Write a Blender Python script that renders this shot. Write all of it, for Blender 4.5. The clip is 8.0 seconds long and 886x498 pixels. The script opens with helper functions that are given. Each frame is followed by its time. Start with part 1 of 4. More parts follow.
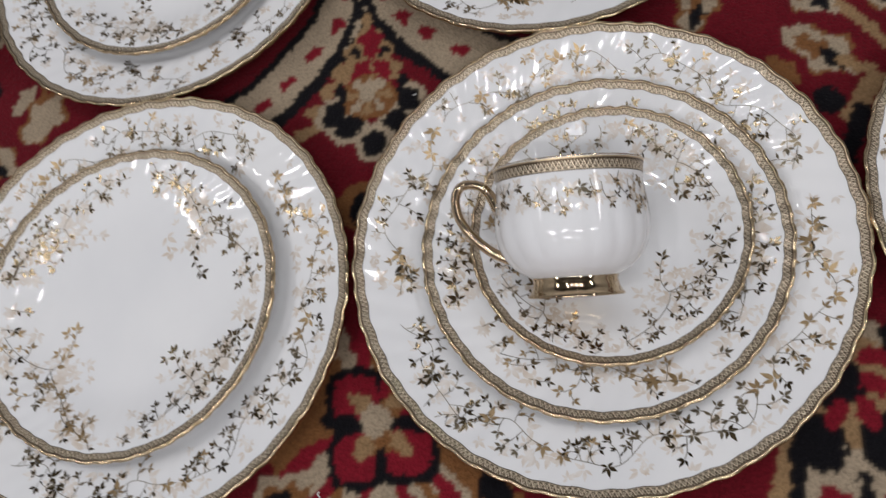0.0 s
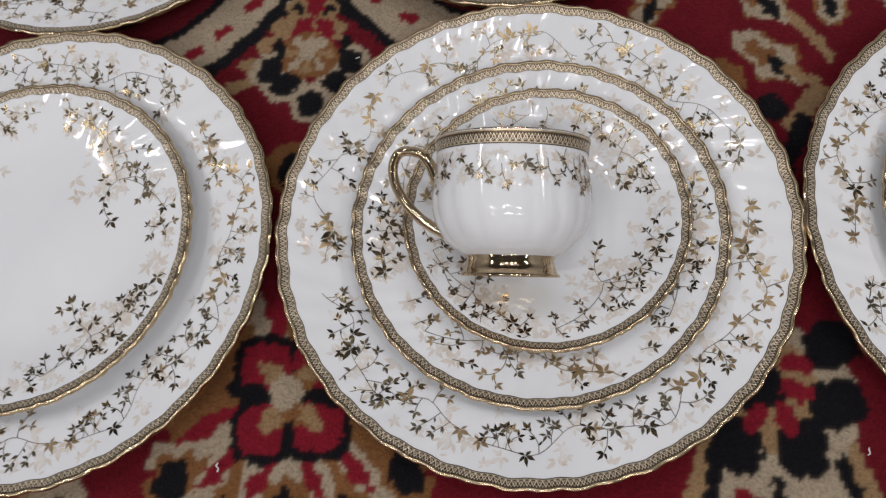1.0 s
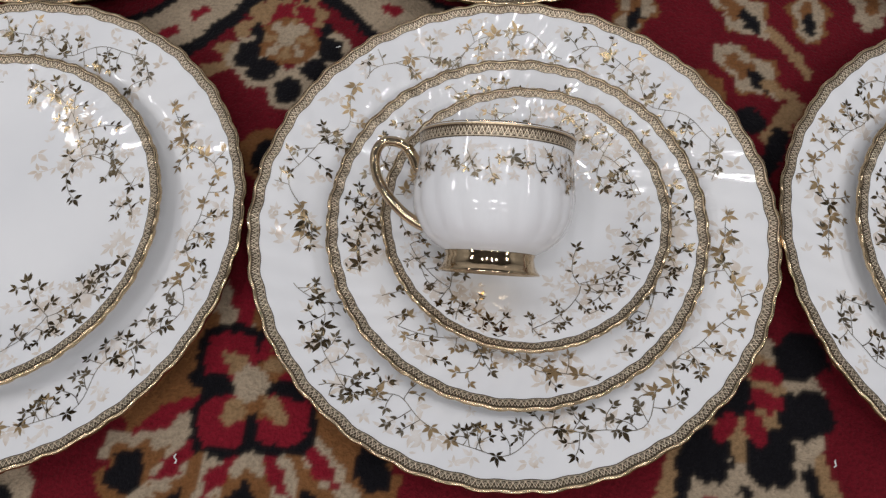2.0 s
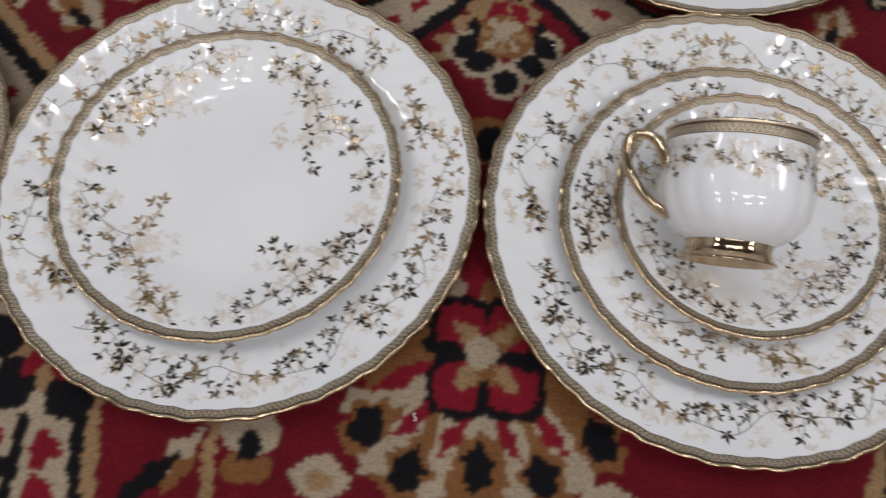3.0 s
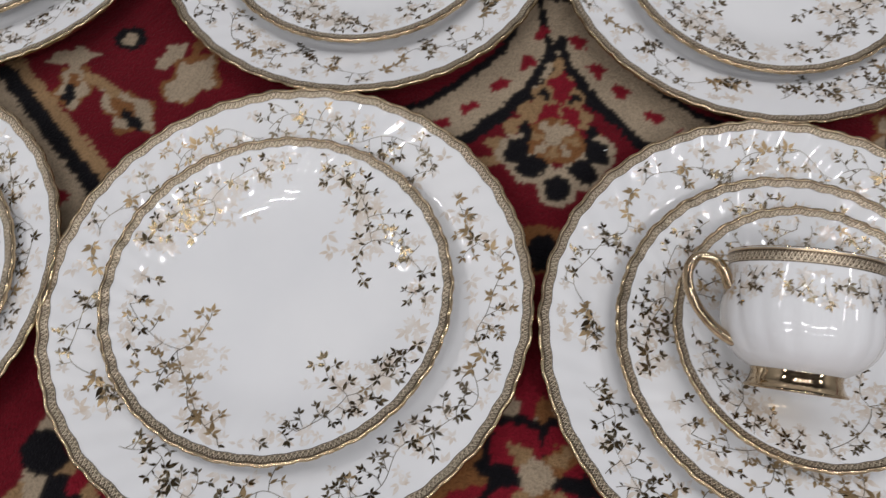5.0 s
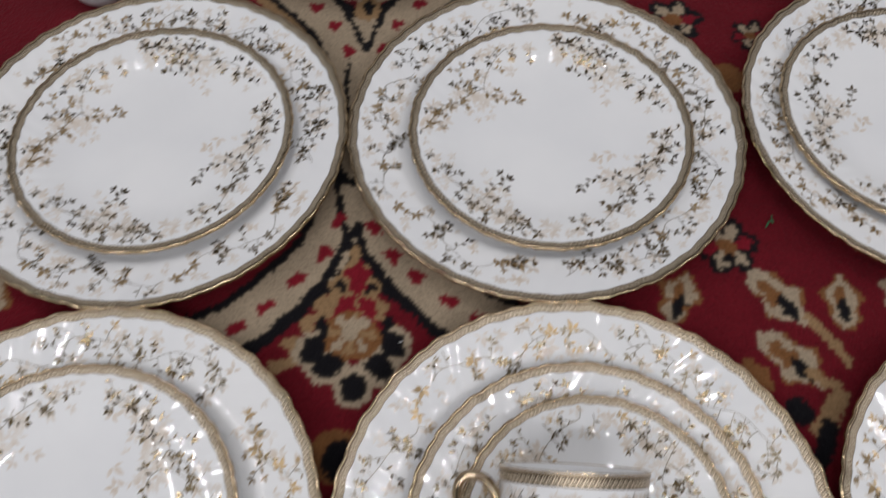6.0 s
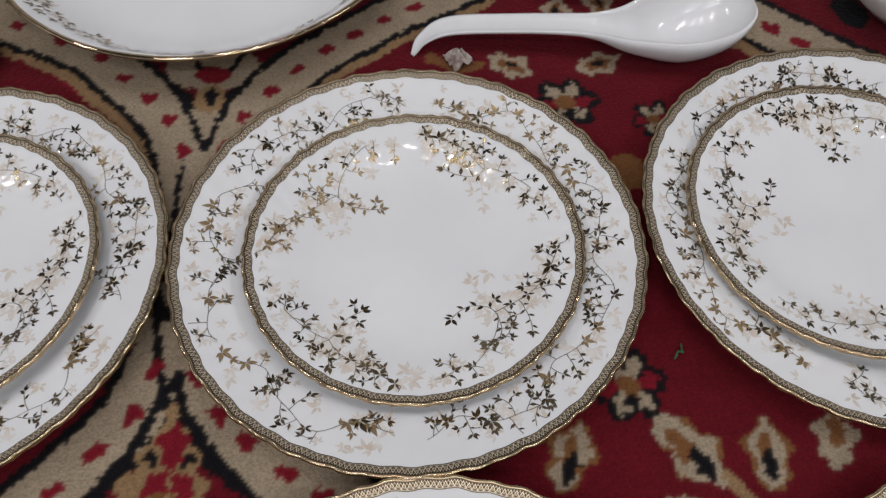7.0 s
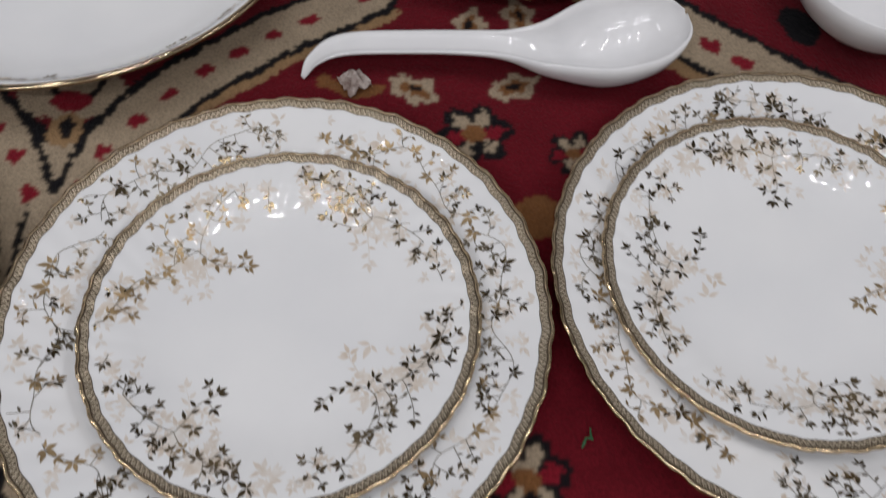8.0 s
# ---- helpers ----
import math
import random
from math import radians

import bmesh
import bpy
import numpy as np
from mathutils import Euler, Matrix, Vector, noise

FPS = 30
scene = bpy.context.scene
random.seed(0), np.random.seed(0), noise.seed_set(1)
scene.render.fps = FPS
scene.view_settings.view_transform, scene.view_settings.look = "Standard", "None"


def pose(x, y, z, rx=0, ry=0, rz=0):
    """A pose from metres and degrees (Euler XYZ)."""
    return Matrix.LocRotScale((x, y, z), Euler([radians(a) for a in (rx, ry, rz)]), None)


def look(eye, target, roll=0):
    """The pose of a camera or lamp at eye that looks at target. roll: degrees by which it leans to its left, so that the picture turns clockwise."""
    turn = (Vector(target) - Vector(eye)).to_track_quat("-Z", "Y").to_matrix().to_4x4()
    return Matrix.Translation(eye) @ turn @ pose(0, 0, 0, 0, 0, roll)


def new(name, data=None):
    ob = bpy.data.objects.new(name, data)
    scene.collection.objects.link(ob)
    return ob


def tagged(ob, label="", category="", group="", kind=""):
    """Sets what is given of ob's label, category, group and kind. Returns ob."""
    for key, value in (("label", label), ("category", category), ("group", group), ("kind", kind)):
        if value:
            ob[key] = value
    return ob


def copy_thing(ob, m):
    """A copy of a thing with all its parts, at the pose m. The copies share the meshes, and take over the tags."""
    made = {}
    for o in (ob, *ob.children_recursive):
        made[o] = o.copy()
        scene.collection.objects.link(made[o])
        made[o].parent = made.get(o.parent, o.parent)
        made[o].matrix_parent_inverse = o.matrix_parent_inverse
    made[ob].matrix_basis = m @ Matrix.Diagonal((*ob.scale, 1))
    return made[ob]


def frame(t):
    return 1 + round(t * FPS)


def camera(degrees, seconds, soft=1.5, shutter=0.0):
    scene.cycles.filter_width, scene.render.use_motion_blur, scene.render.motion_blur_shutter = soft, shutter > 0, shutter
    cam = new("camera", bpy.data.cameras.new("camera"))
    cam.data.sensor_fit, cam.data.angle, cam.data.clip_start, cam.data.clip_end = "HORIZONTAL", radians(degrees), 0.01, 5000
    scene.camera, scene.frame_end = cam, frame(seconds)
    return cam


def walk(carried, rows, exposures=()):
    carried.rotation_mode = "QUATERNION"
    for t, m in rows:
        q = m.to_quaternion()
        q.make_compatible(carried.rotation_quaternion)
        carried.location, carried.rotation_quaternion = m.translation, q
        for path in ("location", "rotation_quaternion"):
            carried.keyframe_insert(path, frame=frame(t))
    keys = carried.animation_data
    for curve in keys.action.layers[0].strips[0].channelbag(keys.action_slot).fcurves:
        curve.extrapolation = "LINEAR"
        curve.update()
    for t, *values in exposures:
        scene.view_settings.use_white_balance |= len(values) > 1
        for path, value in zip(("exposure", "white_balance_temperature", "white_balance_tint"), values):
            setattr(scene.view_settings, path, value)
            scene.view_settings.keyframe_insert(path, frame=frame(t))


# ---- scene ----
cam = camera(56.33, 8.0, soft=1.3, shutter=0.3)
PATH = [
    (0, (0.0688, 0.0448, 0.4350), (-0.0195, 0.1839, 0.0705), -32.34),
    (0.2, (0.0648, 0.0346, 0.4261), (-0.0102, 0.1742, 0.0589), -27.42),
    (0.5, (0.0585, 0.0255, 0.4207), (-0.0052, 0.1643, 0.0511), -22.22),
    (0.8, (0.0606, 0.0349, 0.4204), (0.0071, 0.1736, 0.0490), -17.40),
    (1, (0.0575, 0.0375, 0.4135), (0.0092, 0.1793, 0.0427), -14.50),
    (1.2, (0.0584, 0.0386, 0.4061), (0.0139, 0.1793, 0.0343), -12.79),
    (2.3, (0.0282, 0.0204, 0.4046), (0.0054, 0.1730, 0.0356), -1.16),
    (2.5, (0.0118, 0.0086, 0.4062), (-0.0122, 0.1622, 0.0377), -0.75),
    (2.8, (-0.0337, -0.0035, 0.4184), (-0.0583, 0.1487, 0.0493), 0.25),
    (3, (-0.0675, -0.0113, 0.4239), (-0.0965, 0.1436, 0.0562), -0.18),
    (3.2, (-0.0925, -0.0149, 0.4178), (-0.1275, 0.1423, 0.0517), -1.23),
    (3.5, (-0.1081, 0.0009, 0.4117), (-0.1512, 0.1533, 0.0444), -3.35),
    (3.8, (-0.1111, 0.0164, 0.4116), (-0.1595, 0.1654, 0.0436), -4.94),
    (4, (-0.1059, 0.0171, 0.4141), (-0.1575, 0.1684, 0.0474), -5.44),
    (4.2, (-0.1025, 0.0214, 0.4116), (-0.1541, 0.1739, 0.0455), -5.26),
    (5.3, (-0.0736, 0.0309, 0.4495), (-0.1118, 0.2106, 0.0942), -2.59),
    (5.5, (-0.0574, 0.0406, 0.4617), (-0.0905, 0.2266, 0.1091), -2.06),
    (5.8, (-0.0277, 0.0777, 0.4678), (-0.0541, 0.2714, 0.1188), -1.78),
    (6, (-0.0081, 0.1121, 0.4680), (-0.0306, 0.3119, 0.1223), -1.57),
    (6.2, (0.0106, 0.1453, 0.4606), (-0.0092, 0.3500, 0.1176), -1.42),
    (6.5, (0.0398, 0.1891, 0.4478), (0.0242, 0.4056, 0.1118), -1.25),
    (6.8, (0.0501, 0.2101, 0.4235), (0.0431, 0.4294, 0.0890), 0.47),
    (7, (0.0496, 0.2185, 0.4131), (0.0444, 0.4339, 0.0761), 0.68),
    (7.2, (0.0467, 0.2442, 0.3941), (0.0455, 0.4556, 0.0545), 1.50),
    (7.5, (0.0749, 0.3129, 0.3691), (0.0749, 0.5189, 0.0263), 1.93),
    (7.8, (0.0925, 0.3132, 0.3848), (0.0959, 0.5184, 0.0415), 2.73),
    (8, (0.0999, 0.2939, 0.3816), (0.1039, 0.4995, 0.0385), 2.60),
]
walk(cam, [(t, look(eye, target, roll)) for t, eye, target, roll in PATH])

# ---- light ----
world = bpy.data.worlds.new("world")
scene.world = world
world.use_nodes = True
world.node_tree.nodes["Background"].inputs[0].default_value = (0.55, 0.58, 0.62, 1)
world.node_tree.nodes["Background"].inputs[1].default_value = 0.3
SPOTS = [(x, y, 0.08, 0.05, watts) for x in (-0.84, -0.28, 0.28, 0.84) for y, watts in ((0.10, 1.85), (0.45, 1.65), (0.80, 1.4))]
# Long tubes added out of view as fill, to soften the shadows.
FILL_TUBES = [(-1.0, -1.5, 1.2, 0.10, 16.5), (1.0, -1.5, 1.2, 0.10, 16.5), (-1.0, -2.6, 1.2, 0.10, 16.5), (1.0, -2.6, 1.2, 0.10, 16.5),
         (-2.6, 0.2, 0.10, 1.2, 19.0), (2.6, 0.2, 0.10, 1.2, 19.0)]


# ---- materials ----
def material(name, color, rough=0.5, metal=0.0, coat=0.0):
    m = bpy.data.materials.new(name)
    m.use_nodes = True
    p = m.node_tree.nodes["Principled BSDF"]
    p.inputs["Base Color"].default_value = (*color, 1)
    p.inputs["Roughness"].default_value = rough
    p.inputs["Metallic"].default_value = metal
    p.inputs["Coat Weight"].default_value = coat
    p.inputs["Coat Roughness"].default_value = 0.03
    return m


def node(m, kind, **values):
    n = m.node_tree.nodes.new(kind)
    for key, value in values.items():
        if key in n.inputs:
            n.inputs[key].default_value = value
    return n


def link(m, a, b):
    m.node_tree.links.new(a, b)


def mottle(m, scale, low, high, into="Base Color", detail=4.0):
    """Lets a noise run the colour of m between two colours, at object size."""
    p = m.node_tree.nodes["Principled BSDF"]
    where = node(m, "ShaderNodeTexCoord")
    n = node(m, "ShaderNodeTexNoise", Scale=scale, Detail=detail)
    r = node(m, "ShaderNodeValToRGB")
    r.color_ramp.elements[0].position, r.color_ramp.elements[1].position = 0.3, 0.7
    r.color_ramp.elements[0].color, r.color_ramp.elements[1].color = (*low, 1), (*high, 1)
    link(m, where.outputs["Object"], n.inputs["Vector"])
    link(m, n.outputs["Fac"], r.inputs["Fac"])
    link(m, r.outputs["Color"], p.inputs[into])
    return m


def bumpy(m, scale, strength, distance=0.001, detail=3.0):
    p = m.node_tree.nodes["Principled BSDF"]
    where = node(m, "ShaderNodeTexCoord")
    n = node(m, "ShaderNodeTexNoise", Scale=scale, Detail=detail)
    b = node(m, "ShaderNodeBump", Strength=strength, Distance=distance)
    link(m, where.outputs["Object"], n.inputs["Vector"])
    link(m, n.outputs["Fac"], b.inputs["Height"])
    link(m, b.outputs["Normal"], p.inputs["Normal"])
    return m


PORCELAIN = bumpy(mottle(material("glazed_porcelain", (0.80, 0.80, 0.80), 0.045), 14, (0.77, 0.77, 0.775), (0.83, 0.825, 0.82)), 45, 0.12, 0.0006)
PLAIN_WHITE = bumpy(mottle(material("plain_white_porcelain", (0.8, 0.8, 0.79), 0.09), 30, (0.75, 0.745, 0.75), (0.82, 0.81, 0.81)), 60, 0.1, 0.0006)
GOLD = bumpy(mottle(material("burnished_gold", (0.55, 0.44, 0.31), 0.09, 1.0), 160, (0.46, 0.35, 0.22), (0.64, 0.50, 0.33)), 180, 0.15, 0.0003)
# The same gold, rougher and a little lighter, so the lip catches the spots.
GOLD_EDGE = bumpy(mottle(material("light_catching_gold_edge", (0.58, 0.45, 0.29), 0.22, 1.0), 160, (0.48, 0.36, 0.22), (0.66, 0.51, 0.33)), 180, 0.2, 0.0003)
# One gold print in three tones: dark and bright reflections put into the colour.
LEAF_SHADED = bumpy(mottle(material("shaded_gold_leaf_print", (0.3, 0.22, 0.13), 0.24, 1.0), 70, (0.16, 0.12, 0.072), (0.34, 0.26, 0.15)), 55, 0.35, 0.0012)
LEAF_HALF_LIT = bumpy(mottle(material("half_lit_gold_leaf_print", (0.25, 0.2, 0.13), 0.34, 0.9), 70, (0.12, 0.10, 0.068), (0.30, 0.245, 0.165)), 55, 0.35, 0.0012)
LEAF_LIT = bumpy(mottle(material("gold_leaf_print", (0.55, 0.40, 0.22), 0.34, 0.62), 90, (0.30, 0.205, 0.105), (0.55, 0.40, 0.22)), 55, 0.35, 0.0012)
LEAF_PALE = mottle(material("pale_leaf_print", (0.70, 0.62, 0.53), 0.1), 130, (0.63, 0.535, 0.44), (0.79, 0.765, 0.735))


def lattice_material():
    """Gilt border: a zigzag of pale lines and small diamonds on brown gold, along the strip's own coordinates."""
    m = material("gilt_lattice_border", (0.5, 0.4, 0.25), 0.31, 0.92)
    p = m.node_tree.nodes["Principled BSDF"]
    uv = node(m, "ShaderNodeUVMap")
    uv.uv_map = "strip"
    split = node(m, "ShaderNodeSeparateXYZ")
    link(m, uv.outputs["UV"], split.inputs[0])

    def calc(op, a, b=None):
        n = node(m, "ShaderNodeMath")
        n.operation = op
        for k, v in enumerate((a, b)):
            if v is None:
                continue
            if isinstance(v, (int, float)):
                n.inputs[k].default_value = v
            else:
                link(m, v, n.inputs[k])
        return n.outputs[0]

    u, v = split.outputs["X"], split.outputs["Y"]
    def zigzag(shift):
        return calc("MULTIPLY", calc("ABSOLUTE", calc("SUBTRACT", calc("FRACT", calc("ADD", u, shift)), 0.5)), 2.0)

    def band(middle, half):
        return calc("LESS_THAN", calc("ABSOLUTE", calc("SUBTRACT", v, middle)), half)

    tri = zigzag(0.0)
    strong = band(calc("ADD", calc("MULTIPLY", tri, 0.50), 0.20), 0.065)
    crossing = band(calc("SUBTRACT", 0.74, calc("MULTIPLY", tri, 0.46)), 0.050)
    inner_arc = band(calc("ADD", calc("MULTIPLY", calc("MULTIPLY", tri, tri), 0.30), 0.16), 0.035)
    fringe = band(0.115, 0.035)
    rims = calc("GREATER_THAN", v, 0.88)
    pale = calc("MAXIMUM", strong, calc("MULTIPLY", calc("MAXIMUM", crossing, calc("MAXIMUM", inner_arc, fringe)), 0.6))
    mix = node(m, "ShaderNodeMix")
    mix.data_type = "RGBA"
    link(m, pale, mix.inputs["Factor"])
    mix.inputs[6].default_value, mix.inputs[7].default_value = (0.12, 0.086, 0.056, 1), (0.92, 0.78, 0.58, 1)
    link(m, calc("SUBTRACT", 0.95, calc("MULTIPLY", pale, 0.5)), p.inputs["Metallic"])
    edge = node(m, "ShaderNodeMix")
    edge.data_type = "RGBA"
    link(m, rims, edge.inputs["Factor"])
    link(m, mix.outputs[2], edge.inputs[6])
    edge.inputs[7].default_value = (0.64, 0.50, 0.33, 1)
    link(m, edge.outputs[2], p.inputs["Base Color"])
    grain = node(m, "ShaderNodeTexNoise", Scale=700.0, Detail=3.0)
    where = node(m, "ShaderNodeTexCoord")
    link(m, where.outputs["Object"], grain.inputs["Vector"])
    height = calc("ADD", calc("MULTIPLY", pale, 1.0), calc("MULTIPLY", grain.outputs["Fac"], 0.9))
    b = node(m, "ShaderNodeBump", Strength=0.7, Distance=0.0006)
    link(m, height, b.inputs["Height"])
    link(m, b.outputs["Normal"], p.inputs["Normal"])
    return m


LATTICE = lattice_material()


def pile_material():
    m = material("wool_pile", (0.2, 0.02, 0.03), 0.95)
    p = m.node_tree.nodes["Principled BSDF"]
    p.inputs["Specular IOR Level"].default_value = 0.06
    p.inputs["Sheen Weight"].default_value = 0.05
    dye = node(m, "ShaderNodeAttribute")
    dye.attribute_name = "dye"
    where = node(m, "ShaderNodeTexCoord")
    fibre = node(m, "ShaderNodeTexNoise", Scale=620.0, Detail=3.0)
    wear = node(m, "ShaderNodeTexNoise", Scale=35.0, Detail=4.0)
    for n in (fibre, wear):
        link(m, where.outputs["Object"], n.inputs["Vector"])
    grow = node(m, "ShaderNodeMapRange")
    grow.inputs["To Min"].default_value, grow.inputs["To Max"].default_value = 0.55, 1.4
    link(m, fibre.outputs["Fac"], grow.inputs["Value"])
    age = node(m, "ShaderNodeMapRange")
    age.inputs["To Min"].default_value, age.inputs["To Max"].default_value = 0.75, 1.25
    link(m, wear.outputs["Fac"], age.inputs["Value"])
    both = node(m, "ShaderNodeMath")
    both.operation = "MULTIPLY"
    link(m, grow.outputs[0], both.inputs[0])
    link(m, age.outputs[0], both.inputs[1])
    scale = node(m, "ShaderNodeVectorMath")
    scale.operation = "SCALE"
    link(m, dye.outputs["Color"], scale.inputs[0])
    link(m, both.outputs[0], scale.inputs["Scale"])
    link(m, scale.outputs[0], p.inputs["Base Color"])
    b = node(m, "ShaderNodeBump", Strength=0.9, Distance=0.0015)
    link(m, fibre.outputs["Fac"], b.inputs["Height"])
    link(m, b.outputs["Normal"], p.inputs["Normal"])
    return m


PILE = pile_material()
# Grey of the unseen walls, set by the bounce and reflections they give.
WALL = bumpy(mottle(material("wall_paint", (0.54, 0.54, 0.535), 0.8), 3, (0.50, 0.50, 0.495), (0.58, 0.58, 0.575)), 80, 0.1)
# Extra white for the unseen north side, which the gilt near rims mirror.
BOUNCE_WALL = bumpy(mottle(material("bounce_wall_paint", (0.8, 0.8, 0.8), 0.8), 3, (0.76, 0.765, 0.77), (0.83, 0.835, 0.84)), 80, 0.1)
CEILING = bumpy(mottle(material("ceiling_paint", (0.12, 0.12, 0.12), 0.85), 2, (0.10, 0.10, 0.105), (0.15, 0.15, 0.15)), 60, 0.1)
FLOOR = bumpy(mottle(material("floor_tile", (0.4, 0.38, 0.35), 0.4), 5, (0.33, 0.31, 0.29), (0.42, 0.4, 0.37)), 40, 0.1)
LAMP_BODY = material("white_lamp_housing", (0.75, 0.75, 0.75), 0.5)
PAPER = bumpy(mottle(material("torn_paper", (0.6, 0.5, 0.45), 0.8), 160, (0.16, 0.10, 0.08), (0.52, 0.46, 0.42)), 300, 0.5)
GREEN = mottle(material("green_shred", (0.02, 0.12, 0.04), 0.6), 300, (0.01, 0.06, 0.02), (0.03, 0.16, 0.06))
LINT = material("white_lint", (0.75, 0.75, 0.73), 0.9)


# ---- building helpers ----
def mesh_from(name, verts, faces, mats, face_mats=None, smooth=True):
    me = bpy.data.meshes.new(name)
    me.from_pydata(verts, [], faces)
    for m in mats:
        me.materials.append(m)
    if face_mats is not None:
        me.polygons.foreach_set("material_index", face_mats)
    me.polygons.foreach_set("use_smooth", [smooth] * len(me.polygons))
    me.update()
    return me


def part(name, me, parent, label=""):
    ob = new(name, me)
    ob.parent = parent
    return tagged(ob, label) if label else ob


def thing(name, label, category, group="", m=None):
    ob = new(name)
    ob.empty_display_size = 0.02
    if m is not None:
        ob.matrix_basis = m
    return tagged(ob, label, category, group)


def ease(a, b, x):
    t = min(max((x - a) / (b - a), 0.0), 1.0)
    return t * t * (3 - 2 * t)


def lathe(rows, segments, mats, row_mats=None, wave=None):
    """Turns rows of (r, z) round the z axis. wave(r, z, angle) may move a point. row_mats: the material of each band of rows."""
    verts, faces, fm = [], [], []
    for r, z in rows:
        for k in range(segments):
            a = 2 * math.pi * k / segments
            q = wave(r, z, a) if wave else (r, z)
            verts.append((q[0] * math.cos(a), q[0] * math.sin(a), q[1]))
    for j in range(len(rows) - 1):
        for k in range(segments):
            n = (k + 1) % segments
            faces.append((j * segments + k, (j + 1) * segments + k, (j + 1) * segments + n, j * segments + n))
            fm.append(row_mats[j] if row_mats else 0)
    return mesh_from("lathe", verts, faces, mats, fm)


# ---- the china ----
A_AT, AM_AT, AS_AT = (0.051, 0.206), (0.0534, 0.2047), (0.0573, 0.2069)
DINNERS = [((-0.2190, 0.180), 55), ((-0.4810, 0.1425), 130), ((0.3195, 0.2233), 200), ((0.0238, 0.4726), 95),
           ((-0.2445, 0.4462), 170), ((0.2935, 0.5032), 250), ((-0.5122, 0.4113), 300), ((0.1470, 0.8285), 10)]
DESSERTS = [((-0.2245, 0.1805), 43), ((-0.4637, 0.1365), 140), ((0.3190, 0.2245), 60), ((0.0273, 0.4706), -39),
            ((-0.2436, 0.4462), -18), ((0.2810, 0.5052), 173), ((-0.5140, 0.4138), 30)]

class Plate:
    """A scalloped plate: a flat well, a cove, and a swirl-fluted sloping rim with a gilt border."""

    def __init__(self, radius, well, cove, depth, rise, lobes, foot, border, thick=0.0035):
        self.R, self.well, self.cove, self.depth, self.rise = radius, well, cove, depth, rise
        self.lobes, self.foot, self.border, self.thick = lobes, foot, border, thick

    def flat_top(self, r):
        base = self.depth
        if r <= self.well:
            return base - 0.0006 * (1 - (r / self.well) ** 2)
        up = ease(self.well, self.well + self.cove, r) * self.rise * 0.45
        s = max(0.0, (r - self.well - self.cove * 0.5) / (self.R - self.well - self.cove * 0.5))
        return base + up + self.rise * 0.55 * s ** 1.25

    def edge(self, r, a):
        w = ease(self.well, self.R, r) ** 1.5
        n = self.lobes
        swell = 0.34 * math.cos(n * a) + 0.52 * math.cos(2 * n * a + 0.8)
        return r * (1 + 0.0062 * w * swell)

    def top(self, r, a):
        w = ease(self.well + self.cove * 0.2, self.well + self.cove * 1.3, r) * (1 - 0.5 * ease(self.R * 0.93, self.R, r))
        swirl = math.sin(self.lobes * 2 * a + 230 * (r - self.well))
        return self.flat_top(r) + 0.00020 * w * swirl + ease(self.well + self.cove, self.R, r) * (0.00016 * math.cos(self.lobes * a) + 0.00020 * math.cos(2 * self.lobes * a + 0.8))

    def at(self, x, y, lift=0.00022):
        """The point on the plate's upper face over (x, y)."""
        return (x, y, self.top(math.hypot(x, y), math.atan2(y, x)) + lift)

    def body(self, segments=288):
        R, t = self.R, self.thick
        radii = [0.00002, self.well * 0.3, self.well * 0.6, self.well * 0.85, self.well]
        radii += [self.well + self.cove * k / 6 for k in range(1, 7)]
        radii += [self.well + self.cove + (R - self.well - self.cove) * k / 12 for k in range(1, 13)]
        rows = [(r, None, 0) for r in radii]
        rows += [(R + 0.0005, None, -t * 0.25), (R + 0.0003, None, -t * 0.6), (R - 0.0012, None, -t * 0.8)]
        rows += [(r, None, -t) for r in reversed(radii[9:-1:2])]
        verts, faces = [], []
        for r, _, off in rows:
            for k in range(segments):
                a = 2 * math.pi * k / segments
                q = self.edge(r, a)
                verts.append((q * math.cos(a), q * math.sin(a), self.top(min(r, R), a) + off))
        f = self.foot
        for r, z in ((f + 0.006, self.flat_top(f) - t * 0.7), (f + 0.0025, 0.0006), (f, 0.0), (f - 0.002, 0.0006), (f - 0.005, self.depth - t), (0.00002, self.depth - t)):
            for k in range(segments):
                a = 2 * math.pi * k / segments
                verts.append((r * math.cos(a), r * math.sin(a), z))
        n_rows = len(verts) // segments
        for j in range(n_rows - 1):
            for k in range(segments):
                n = (k + 1) % segments
                faces.append((j * segments + k, j * segments + n, (j + 1) * segments + n, (j + 1) * segments + k)[::-1])
        return mesh_from("plate_body", verts, faces, [PORCELAIN])

    def strip(self, r0, r1, lift, mat, repeats, segments=288, radial=3):
        verts, faces, uvs = [], [], []
        for j in range(radial + 1):
            r = r0 + (r1 - r0) * j / radial
            for k in range(segments + 1):
                a = 2 * math.pi * k / segments
                q = self.edge(r, a)
                verts.append((q * math.cos(a), q * math.sin(a), self.top(r, a) + lift))
                uvs.append((repeats * k / segments, j / radial))
        s = segments + 1
        for j in range(radial):
            for k in range(segments):
                faces.append((j * s + k, (j + 1) * s + k, (j + 1) * s + k + 1, j * s + k + 1))
        me = mesh_from("border_strip", verts, faces, [mat])
        layer = me.uv_layers.new(name="strip")
        for loop in me.loops:
            layer.data[loop.index].uv = uvs[loop.vertex_index]
        return me

